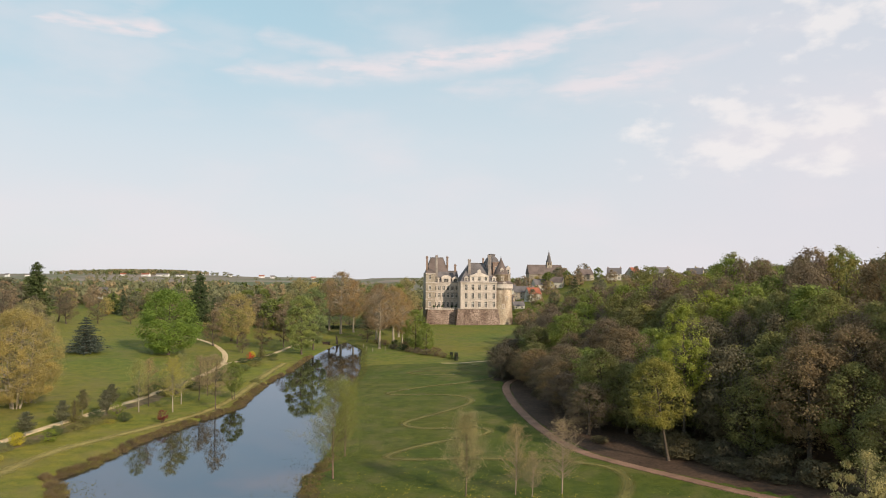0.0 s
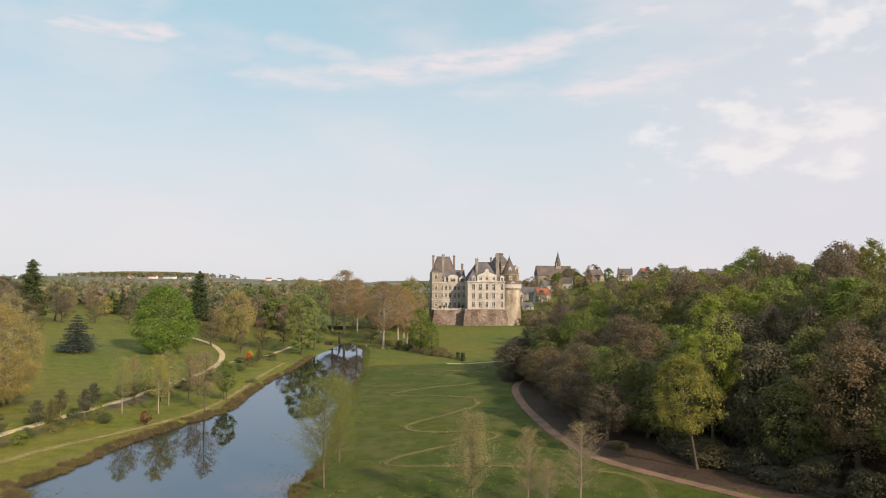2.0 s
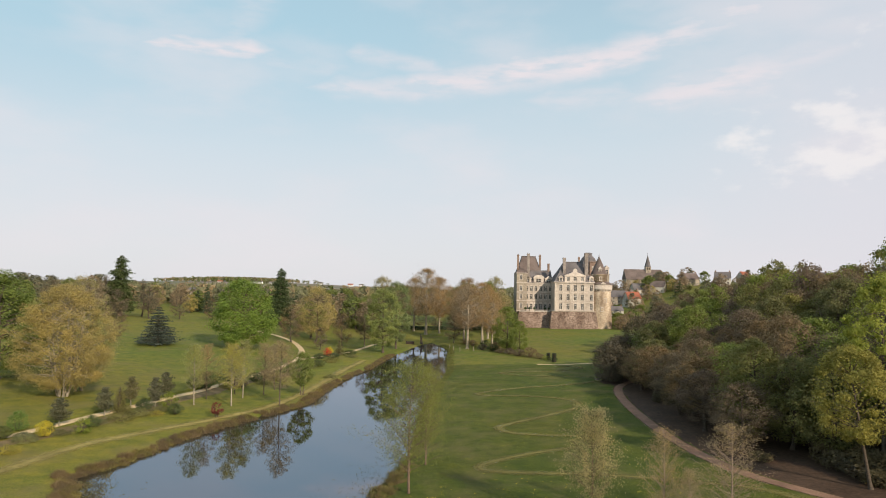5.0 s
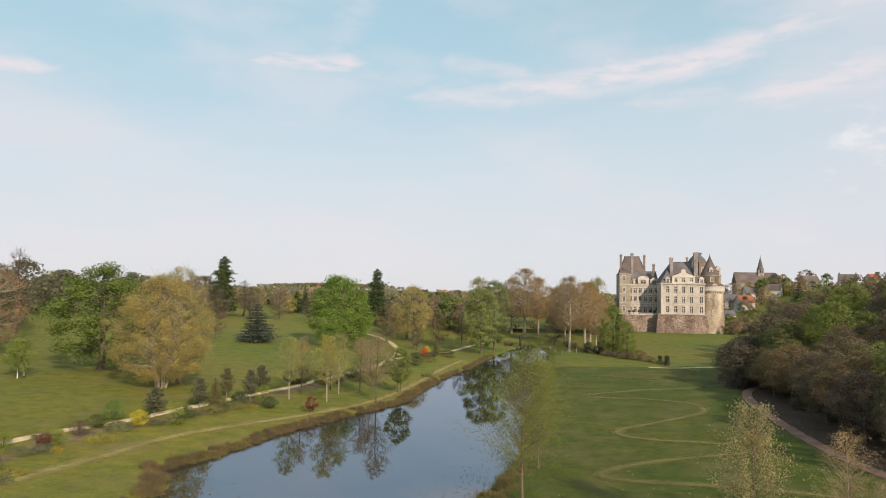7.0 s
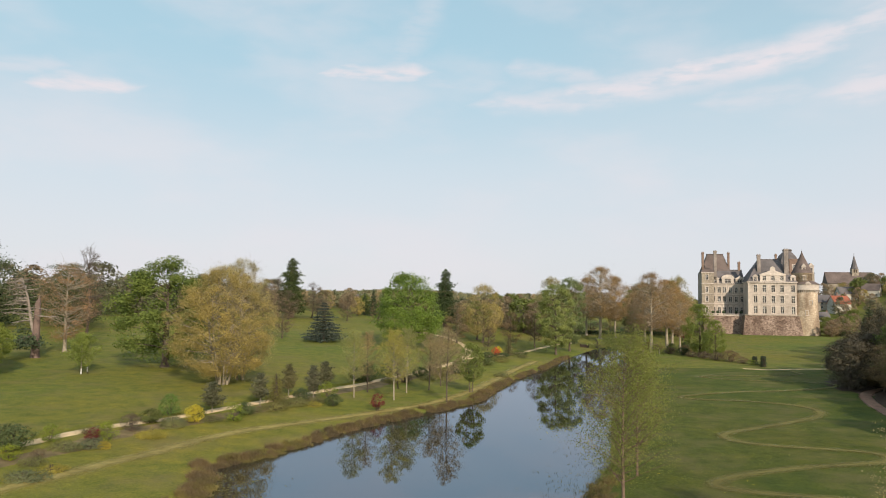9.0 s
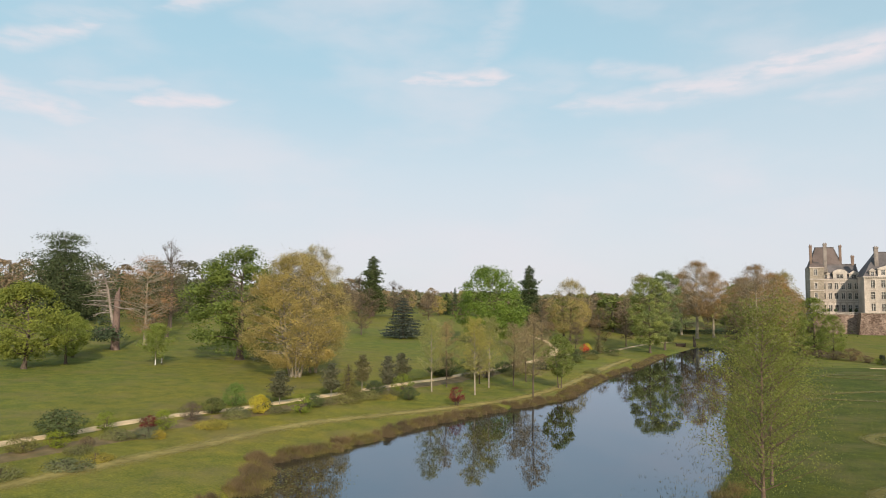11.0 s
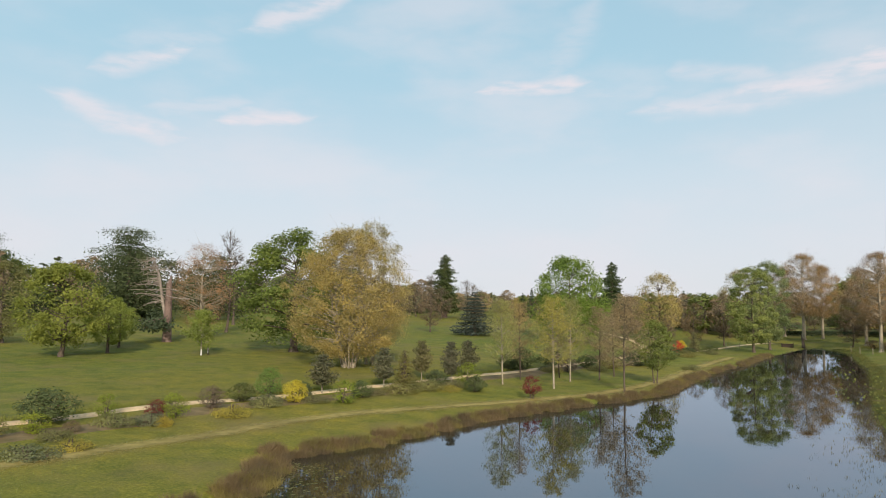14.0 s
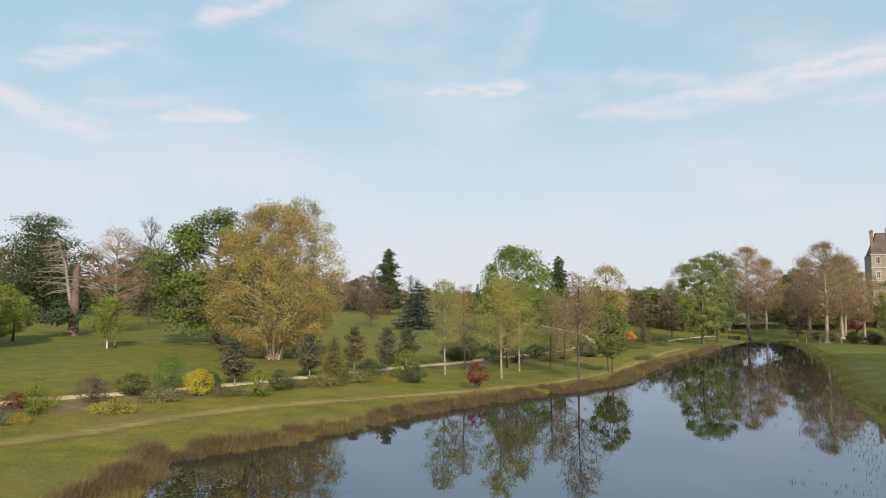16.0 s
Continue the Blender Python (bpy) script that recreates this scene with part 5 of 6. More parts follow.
def plant_wood():
    rng = random.Random(11)
    spots = [(56.0, 120.0), (63.0, 128.2)]

    def scatter(n, x0, x1, y0, y1, gap, fits):
        made = tries = 0
        while made < n and tries < 12000:
            tries += 1
            x, y = rng.uniform(x0, x1), rng.uniform(y0, y1)
            if fits(x, y) and all((x - a) ** 2 + (y - b) ** 2 > gap * gap for a, b in spots):
                spots.append((x, y))
                made += 1

    def inside(x, y):
        return in_forest(x, y, 4.0) and not (y < 96 and x < 76) and not (92 < y < 140 and x < shore(FOREST_EDGE, y) + 14)

    scatter(110, 40, 100, 88, 235, 6.4, inside)
    scatter(40, 46, 120, 235, 428, 7.4, inside)
    scatter(85, 95, 215, 80, 428, 9.2, inside)
    # the near corner of the wood, beside the camera's way
    scatter(44, 40, 120, -70, 66, 9.0, lambda x, y: x > 0.98 * y + 4)
    for x, y in spots[2:]:
        edge = x - shore(FOREST_EDGE, y)
        deep = x > 96 or y < 70
        if edge < 9 and y > 130:
            kind = rng.choices([W_DARK, W_BROWN, W_OLIVE], [4 if y > 195 else 2.0, 4, 0.7])[0]
            tall = rng.uniform(9, 13)
            wide = tall * rng.uniform(0.9, 1.1)
        else:
            kind = rng.choices([V_OLIVE, V_GREEN, V_BROWN] if deep else [W_OLIVE, W_GREEN, W_BROWN, W_BRIGHT, W_DARK], [4.0, 1.5, 4.0] if deep else [4.6, 0.3 if y < 128 else 1.5, 4.0, 0.0 if y < 128 else 0.7, 1.0])[0]
            wide = rng.uniform(11.5, 15) * (0.9 if 0 < edge < 18 else 1.0)
            tall = rng.uniform(15, 22) * (0.82 if 0 < edge < 18 else 1.0) * (0.8 if y > 330 else 1.0)
            if x > 84 and 90 < y < 235:
                tall = rng.uniform(19.5, 25)
        placed(kind, x, y, tall, wide, group="trees of the wood")


plant_wood()


def leaning(ob, degrees):
    """Tips a tree about its foot, towards -x for a negative angle."""
    ob.matrix_basis = Matrix.Translation(ob.matrix_basis.translation) @ Matrix.Rotation(radians(degrees), 4, "Y") @ Matrix.Translation(-ob.matrix_basis.translation) @ ob.matrix_basis
    return ob


for x, y, top, wide, kind in ((115, 203, 25.5, 15, W_GREEN), (112.7, 165, 24.0, 15, W_BROWN), (121, 176, 23.5, 13, W_DARK), (98, 140, 23, 13, W_OLIVE), (130, 150, 25.5, 15, W_BROWN), (122, 138, 25, 14, W_OLIVE), (104, 188, 23, 13, W_OLIVE)):
    placed(kind, x, y, top, wide, group="trees of the wood")
front_a = broadleaf(6, 20.5, 12.5, 7.0, M["bark"], M["leaf_sunny"], "young oak with a bare trunk beside the wood", 60, 14000, 0.30, 0.32, top=0.6, spread=0.10, fill=0.22, twigs=1)
front_a.name = "oak"
leaning(placed(front_a, 55.3, 118.9, 18.5, 11.0), -9)
front_b = broadleaf(7, 26, 10.5, 9.0, M["bark"], M["leaf_bright"], "tall bright green tree with a long bare trunk", 60, 14000, 0.33, 0.38, spread=0.11, fill=0.22)
placed(front_b, 62.5, 127.6, 28.5, 9.6)
near_oak = broadleaf(8, 16, 9, 8.5, M["bark"], M["leaf_gold"], "oak at the wood's corner with yellow-olive young leaves", 34, 5500, 0.24, 0.25, twigs=2, fill=0.1, spread=0.11)
placed(near_oak, 51.5, 66, 15.0, 7)

UNDER = shrub(9, 3.0, 4.0, M["leaf_holm"], "dark undergrowth below the trees of the wood", 1300, 0.26, n_clumps=18)


def plant_undergrowth():
    rng = random.Random(5)
    for i in range(70):
        y = rng.uniform(100, 330)
        x = shore(FOREST_EDGE, y) + rng.uniform(2.5, 26)
        placed(UNDER, x, y, rng.uniform(0.9, 2.6), rng.uniform(2.5, 5), group="undergrowth of the wood")
    for i in range(46):
        y = rng.uniform(90, 132)
        x = shore(FOREST_EDGE, y) + rng.uniform(7 if y < 112 else 10, 17)
        placed(UNDER, x, y, rng.uniform(1.6, 4.2), rng.uniform(3.5, 6.5), group="undergrowth of the wood")


plant_undergrowth()

# ---- great trees of the park ----
gold = broadleaf(21, 24, 20.8, 1.6, M["pale_bark"], M["leaf_gold"], "large multi-stemmed tree with golden-olive spring leaves", 230, 62000, 0.23, 0.42, stems=7, top=0.6, twigs=2, spread=0.072, fill=0.28, shell=0.35)
placed(gold, -79.5, 178, 24, 20.8)
airy = broadleaf(25, 25.5, 18, 1.5, M["pale_bark"], M["leaf_gold"], "airy tree with thin golden leaves behind the golden one", 130, 15000, 0.23, 0.4, stems=4, twigs=4, spread=0.08, fill=0.3)
placed(airy, -79.8, 185, 26, 15.5)
oak = broadleaf(22, 25, 19, 1.0, M["bark"], M["leaf_oak"], "old spreading oak in fresh green leaf", 60, 22000, 0.43, 0.7, top=0.66, spread=0.13, fill=0.18, shell=0.55)
oak.name = "oak"
placed(oak, -104.5, 195, 25.5, 24)
lime = broadleaf(26, 25, 20, 1.2, M["bark"], M["leaf_lush"], "dense domed green tree on the lawn", 90, 18000, 0.52, 0.5, top=0.6, spread=0.125)
placed(lime, -71.5, 284, 26, 22.5)
lawn_oak = broadleaf(35, 16, 15, 2.2, M["bark"], M["leaf_green"], "round fresh green oak on the lawn", 75, 13500, 0.37, 0.42, top=0.58, spread=0.10, fill=0.2, twigs=1)
lawn_oak.name = "oak"
placed(lawn_oak, -125, 158, 16.2, 15.5, 130)
placed(W_BRIGHT, -125.4, 167.5, 10.9, 8.5, label="small bright green tree on the lawn")
placed(W_BRIGHT, -133, 176, 9.0, 7, label="small bright green tree on the lawn")
placed(W_OLIVE, -153, 165, 16.5, 12, label="olive-green tree at the far side of the lawn")
cedar = conifer(33, 30, 30, M["bark"], M["leaf_dark"], "broad dark cedar with layered boughs", 15, 9, 270, 0.74, droop=0.0, clear=0.12, flat=0.48, trunk_r=0.9, shape=0.24, rag=0.28)
cedar.name = "cedar"
placed(cedar, -210, 241, 30, 31)
placed(cedar, -232, 205, 26, 26)
placed(cedar, -190, 262, 22, 24)
placed(dead_pine_model := dead_pine(), -138.5, 193, 25.5, 14, 35)
rusty = broadleaf(27, 23.5, 16, 3.0, M["pale_bark"], M["leaf_russet"], "pale-trunked tree with thin rust-brown leaves", 80, 8500, 0.23, 0.5, twigs=5, spread=0.12, fill=0.22, limb=0.42, wander=0.28)
placed(rusty, -142.5, 207, 23.5, 16)
bare = broadleaf(28, 29, 10, 5.0, M["bark"], M["leaf_brown"], "tall bare tree with fine grey twigs", 80, 500, 0.2, 0.4, twigs=7, spread=0.10, fill=0.1, top=0.7)
placed(bare, -154, 228, 29.5, 10)
placed(bare, -172, 250, 25, 11)
placed(bare, -172, 388, 22, 11)
placed(bare, -158, 400, 20, 12)
fir = conifer(31, 14, 10.5, M["bark"], M["leaf_fir"], "dark blue-green fir on the lawn", 14, 10, 90, 0.5, droop=0.12, flat=0.22)
fir.name = "fir"
placed(fir, -99.5, 277, 13.6, 14.0)
sequoia = conifer(32, 32, 11, M["pine_bark"], M["leaf_pine"], "tall dark giant sequoia", 26, 9, 80, 0.9, trunk_r=1.0, shape=0.42, droop=0.3, flat=0.5, clear=0.12, rag=0.2)
sequoia.name = "sequoia"
placed(sequoia, -167.5, 395, 31.5, 14.5)
placed(sequoia, -85.2, 402.5, 29.8, 12.5)
spruce = conifer(34, 20, 8, M["bark"], M["leaf_dark"], "dark spruce among the park trees", 16, 8, 50, 0.8)
spruce.name = "spruce"
for x, y, tall in ((-142, 455, 17), (-150, 462, 14), (-128, 470, 15), (-62, 470, 18), (-205, 430, 15), (-236, 420, 16)):
    placed(spruce, x, y, tall)
sapling = sapling_tree(43, 8.2, 5.2, M["pale_bark"], M["leaf_bright"], "young green tree in a pale trunk guard", 44, 5200, 0.26, 0.1, clear=0.2)
part("trunk_guard", lathe(B(), 0, 0, [(0.13, 0.0), (0.13, 0.1), (0.12, 1.15), (0.1, 1.15)], 10), M["white_wall"], sapling, "white trunk guard")
placed(sapling, -111.5, 176.7, 8.2, 5.4)
thin_brown = broadleaf(29, 16, 11, 2.0, M["bark"], M["leaf_brown"], "small brown-twigged tree just coming into leaf", 60, 3800, 0.26, 0.28, twigs=4, spread=0.12, fill=0.25, wander=0.22)
placed(thin_brown, -116, 279, 14.5, 8.5)
gold_mid = broadleaf(30, 24, 18, 2.5, M["bark"], M["leaf_gold"], "golden-olive tree beyond the gravel path", 80, 9000, 0.40, 0.45, spread=0.12, twigs=1)
placed(gold_mid, -53.5, 334, 24, 17)
placed(gold_mid, -32.4, 429, 28, 20)
placed(gold_mid, 31.5, 428, 30, 17, label="rusty golden plane beside the castle")
willow = broadleaf(24, 27, 13, 2.5, M["bark"], M["leaf_willow"], "light green tree on the lake shore", 90, 14000, 0.40, 0.4, spread=0.11, fill=0.2)
willow.name = "willow"
placed(willow, -21.9, 302, 26, 14.5)
placed(willow, -18, 321, 29, 13.5, 70)
placed(W_GREEN, 25.4, 399, 28, 12)
plane = broadleaf(23, 33, 22, 9.5, M["pale_bark"], M["leaf_rust"], "tall plane tree with rusty young leaves and pale bark", 100, 15000, 0.34, 0.8, twigs=5, spread=0.105, fill=0.32, top=0.5, skirt=0.9, limb=0.38, wander=0.3)
plane.name = "plane_tree"
for x, y, tall, wide in ((-7, 396, 35, 22), (0, 400.5, 30, 16), (11.8, 322, 30, 17), (20, 352, 28, 19), (12, 366, 27, 17), (-14, 412, 29, 18), (24, 374, 25, 15)):
    placed(plane, x, y, tall, wide, group="planes beyond the lake")
placed(plane, 23, 331, 21, 12.5, 40, label="russet plane at the far lake corner", group="planes beyond the lake")
for x, y, tall, wide in ((-22, 424, 6, 9), (-12, 428, 7, 10), (-2, 426, 6.5, 10), (8, 430, 8, 11), (17, 424, 8, 11), (24, 416, 7, 9), (30, 410, 8, 10)):
    placed(thin_brown, x, y, tall, wide, label="low brown thicket behind the planes", group="thicket beyond the lake")
placed(thin_brown, 6.7, 352, 11.5, 10, label="low rust-brown tree at the end of the lake")
placed(W_GREEN, 27.1, 309, 18.5, 11.5, label="dark green tree at the far lake corner")
placed(W_GREEN, 31, 300, 13, 8, label="dark green tree at the far lake corner")
for x, y, tall, wide in ((-178, 384, 17, 13), (-160, 376, 15, 12), (-150, 390, 17, 13), (-137, 398, 14, 11), (-190, 372, 18, 13), (-122, 404, 12, 10)):
    placed(thin_brown, x, y, tall, wide, label="brown-twigged tree at the end of the lawn", group="trees at the end of the lawn")
placed(thin_brown, -31.8, 327, 18, 9)
placed(thin_brown, -40, 318, 14, 9)
placed(thin_brown, -62, 322, 16, 12)
placed(W_BRIGHT, -58, 345, 17, 13, label="green tree beyond the gravel path")
placed(thin_brown, -46, 300, 9, 6)

# ---- slender trees by the water ----
birch_a = sapling_tree(41, 12.5, 4.4, M["pale_bark"], M["leaf_haze"], "slender birch coming into leaf beside the lake", 52, 6200, 0.145, 0.13, clear=0.25, up=0.9)
birch_a.name = "birch"
birch_b = sapling_tree(44, 12.5, 4.4, M["bark"], M["leaf_haze_brown"], "slender tree with brown opening buds beside the lake", 52, 5000, 0.14, 0.12, clear=0.25, up=0.8)
birch_b.name = "birch"
for i, (x, y, tall, wide) in enumerate(((-51.2, 176.6, 12.3, 4.2), (-50.9, 183.5, 11.8, 3.8), (-43.6, 177.4, 13, 5), (-43.9, 187, 12.8, 4.5), (-47, 191.5, 11, 4), (-40.8, 193.2, 11.6, 4.4), (-40, 200.5, 10.8, 4.2), (-34.2, 180.8, 13.6, 5.4))):
    placed(birch_a if i in (0, 2, 3) else birch_b, x, y, tall, wide * 1.2, group="slender trees by the lake")
small_green = broadleaf(46, 10, 6, 2.2, M["bark"], M["leaf_green"], "small green tree with twin stems by the lake", 50, 5000, 0.26, 0.14, stems=2, spread=0.13)
placed(small_green, -32.3, 195.5, 10.3, 6.2)
poplar = sapling_tree(42, 15, 8, M["twig"], M["leaf_poplar"], "young poplar in light spring leaf on the lake shore", 90, 19000, 0.125, 0.19, clear=0.17, up=0.75, top_slim=0.7)
poplar.name = "poplar"
placed(poplar, -3.5, 117.5, 15.8, 8.2, group="poplars on the shore")
placed(poplar, -1.7, 131.8, 13.6, 6.6, group="poplars on the shore")
young_gold = sapling_tree(45, 12.2, 5.5, M["twig"], M["leaf_young"], "young tree with yellow-green opening leaves in the meadow", 80, 9500, 0.14, 0.1, clear=0.2, up=1.0)
placed(young_gold, 16.6, 104.8, 12.2, 5.6)
young_bare = sapling_tree(47, 10.8, 4.6, M["pale_twig"], M["leaf_haze_brown"], "young bare tree with pale brown twigs in the meadow", 90, 5200, 0.10, 0.11, clear=0.2, up=0.9)
placed(young_bare, 24.1, 104.4, 10.4, 4.2)
placed(young_bare, 31.2, 103.8, 11, 5.8, 200)
placed(young_bare, 26.3, 103, 6.7, 3.4, 90)

# ---- woods round the park ----
F_OLIVE = broadleaf(51, 18, 14, 1.5, M["bark"], M["leaf_far"], "olive tree in the belt round the park", 24, 1500, 1.0, limbs=0.4)
F_BROWN = broadleaf(52, 18, 13, 1.5, M["bark"], M["leaf_haze_brown"], "brown spring tree in the belt round the park", 24, 1500, 0.9, limbs=0.4)
F_GREEN = broadleaf(53, 17, 13, 1.5, M["bark"], M["leaf_green"], "green tree in the belt round the park", 24, 1500, 1.0, limbs=0.4)
F_GOLD = broadleaf(54, 20, 15, 2.0, M["bark"], M["leaf_gold"], "golden tree in the belt round the park", 24, 1500, 0.95, limbs=0.4)
F_DARK = conifer(55, 17, 11, M["bark"], M["leaf_dark"], "dark conifer in the belt round the park", 10, 7, 26, 1.2)


def plant_belt():
    rng = random.Random(23)
    spots = []

    belt = Joined()

    def clump(n, x0, x1, y0, y1, gap, kinds, tall):
        made = tries = 0
        while made < n and tries < 4000:
            tries += 1
            x, y = rng.uniform(x0, x1), rng.uniform(y0, y1)
            if any((x - a) ** 2 + (y - b) ** 2 < gap * gap for a, b in spots):
                continue
            if math.hypot(x + 85, y - 402) < 9 or math.hypot(x + 167, y - 395) < 10:
                continue
            spots.append((x, y))
            made += 1
            t = rng.uniform(*tall)
            belt.add(rng.choices([F_OLIVE, F_BROWN, F_GREEN, F_GOLD, F_DARK], kinds)[0], x, y, t, t * rng.uniform(0.7, 1.0), rng.uniform(0, 360))

    clump(34, -330, -215, 120, 330, 9, (4, 3, 3, 0, 3), (16, 24))
    clump(42, -330, -170, 320, 480, 9, (4, 4, 2, 0, 1), (13, 20))
    clump(44, -190, -45, 432, 560, 9, (4, 4, 3, 1, 1.0), (10, 16))
    clump(14, -70, -30, 372, 460, 8, (3, 4, 2, 2, 1), (10, 18))
    clump(10, 8, 36, 425, 480, 9, (2, 4, 2, 3, 0.2), (20, 27))
    clump(20, -40, 40, 560, 680, 10, (3, 4, 2, 2, 0.5), (12, 18))
    clump(60, 104, 320, 470, 585, 7, (3, 5, 3, 1, 0.3), (8, 13))
    clump(16, 150, 225, 585, 680, 7, (3, 5, 2, 1, 0.3), (11, 16))
    clump(30, 215, 330, 130, 420, 10, (4, 3, 2, 0, 0.5), (15, 20))
    clump(10, 104, 135, 425, 475, 6, (2, 3, 3, 0, 0.5), (7, 11))
    belt.link("park_woods", "mixed spring woods round the park and village", "woods")


plant_belt()


def far_woods():
    """Copses and hedgerow trees out to the horizon: too many and too small to count."""
    rng = np.random.default_rng(61)
    for name, mat, n, lo, hi in (("far_woods", "leaf_far", 1500, 560, 2900), ("far_woods", "leaf_haze_brown", 450, 560, 2300), ("far_woods", "leaf_shrub", 250, 700, 2600)):
        spots = []
        while len(spots) < n:
            r, a = lo + (hi - lo) * rng.uniform() ** 1.3, radians(rng.uniform(-68, 42))
            x, y = r * math.sin(a), r * math.cos(a)
            wood = wave(x, y, 260, 9.0) + 0.55 * math.exp(-(((x + 750) / 380) ** 2) - ((y - 2750) / 260) ** 2) + 0.35 * smooth(1500, 600, r)
            if wood > 0.12 and not (60 < x < 330 and 440 < y < 720):
                spots.append((x, y, height(x, y), rng.uniform(8, 14)))
        for _ in range(260):
            x, y = rng.normal(-790, 125), rng.normal(2740, 80)
            spots.append((x, y, height(x, y), rng.uniform(10, 17)))
        pts, sizes = [], []
        for x, y, z, t in spots:
            k = 46 if math.hypot(x, y) < 1300 else 26
            ball = rng.normal(size=(k, 3))
            ball /= np.linalg.norm(ball, axis=1)[:, None]
            ball *= rng.uniform(0.55, 1.0, (k, 1))
            pts.append(np.array([x, y, z + t * 0.52]) + ball * np.array([t * 0.5, t * 0.5, t * 0.48]))
            sizes.append(rng.uniform(0.2, 0.42, k) * t)
        ob = new(name, mesh_from(name, *leaves(rng, np.concatenate(pts), np.concatenate(sizes)), M[mat]))
        tagged(ob, "distant woods and copses below the horizon", "woods", kind="stuff")


far_woods()

# ---- shrubs and borders on the bank ----
S_GREEN = shrub(61, 2.6, 2.8, M["leaf_lush"], "round bright green bush on the bank", 2600, 0.12)
S_DARK = shrub(62, 2.2, 2.6, M["leaf_shrub"], "dense dark green bush on the bank", 2400, 0.13)
S_OLIVE = shrub(63, 2.2, 2.6, M["leaf_mid"], "olive-green shrub on the bank", 1800, 0.12)
S_BROWN = shrub(64, 2.0, 2.6, M["leaf_brown"], "brown-leaved maple bush on the bank", 1700, 0.11)
S_LIME = shrub(65, 2.2, 2.9, M["leaf_lime"], "yellow-green shrub on the bank", 1700, 0.12, fill=0.3)
S_YELLOW = shrub(66, 2.3, 2.4, M["leaf_yellow"], "bright yellow flowering shrub", 2200, 0.12)
S_PURPLE = shrub(67, 2.7, 2.4, M["leaf_purple"], "small dark red maple", 1300, 0.12, stems=2, clear=0.7, fill=0.25)
S_RED = shrub(68, 2.4, 2.4, M["leaf_red"], "flame-red flowering azalea bush", 1400, 0.14)
J_GREEN = shrub(69, 0.9, 3.6, M["leaf_mid"], "low spreading green juniper bush", 1900, 0.12, clear=0.02, top=0.7)
J_GREY = shrub(70, 0.9, 3.2, M["leaf_juniper"], "low grey-green juniper bush", 1800, 0.12, clear=0.02, top=0.7)
J_GOLD = shrub(71, 0.7, 3.4, M["leaf_golden_juniper"], "low golden juniper bush", 1700, 0.11, clear=0.02, top=0.7)
PINE = conifer(72, 4.4, 3.2, M["pale_bark"], M["leaf_small_pine"], "small dark green pine on bare stems", 9, 7, 74, 0.30, droop=-0.4, clear=0.22, flat=0.6, trunk_r=0.08, shape=0.46, rag=0.3)
PINE.name = "small_pine"
CONE = conifer(73, 4.3, 2.8, M["bark"], M["leaf_mid"], "small conical green tree on the bank", 12, 8, 26, 0.22, clear=0.08)
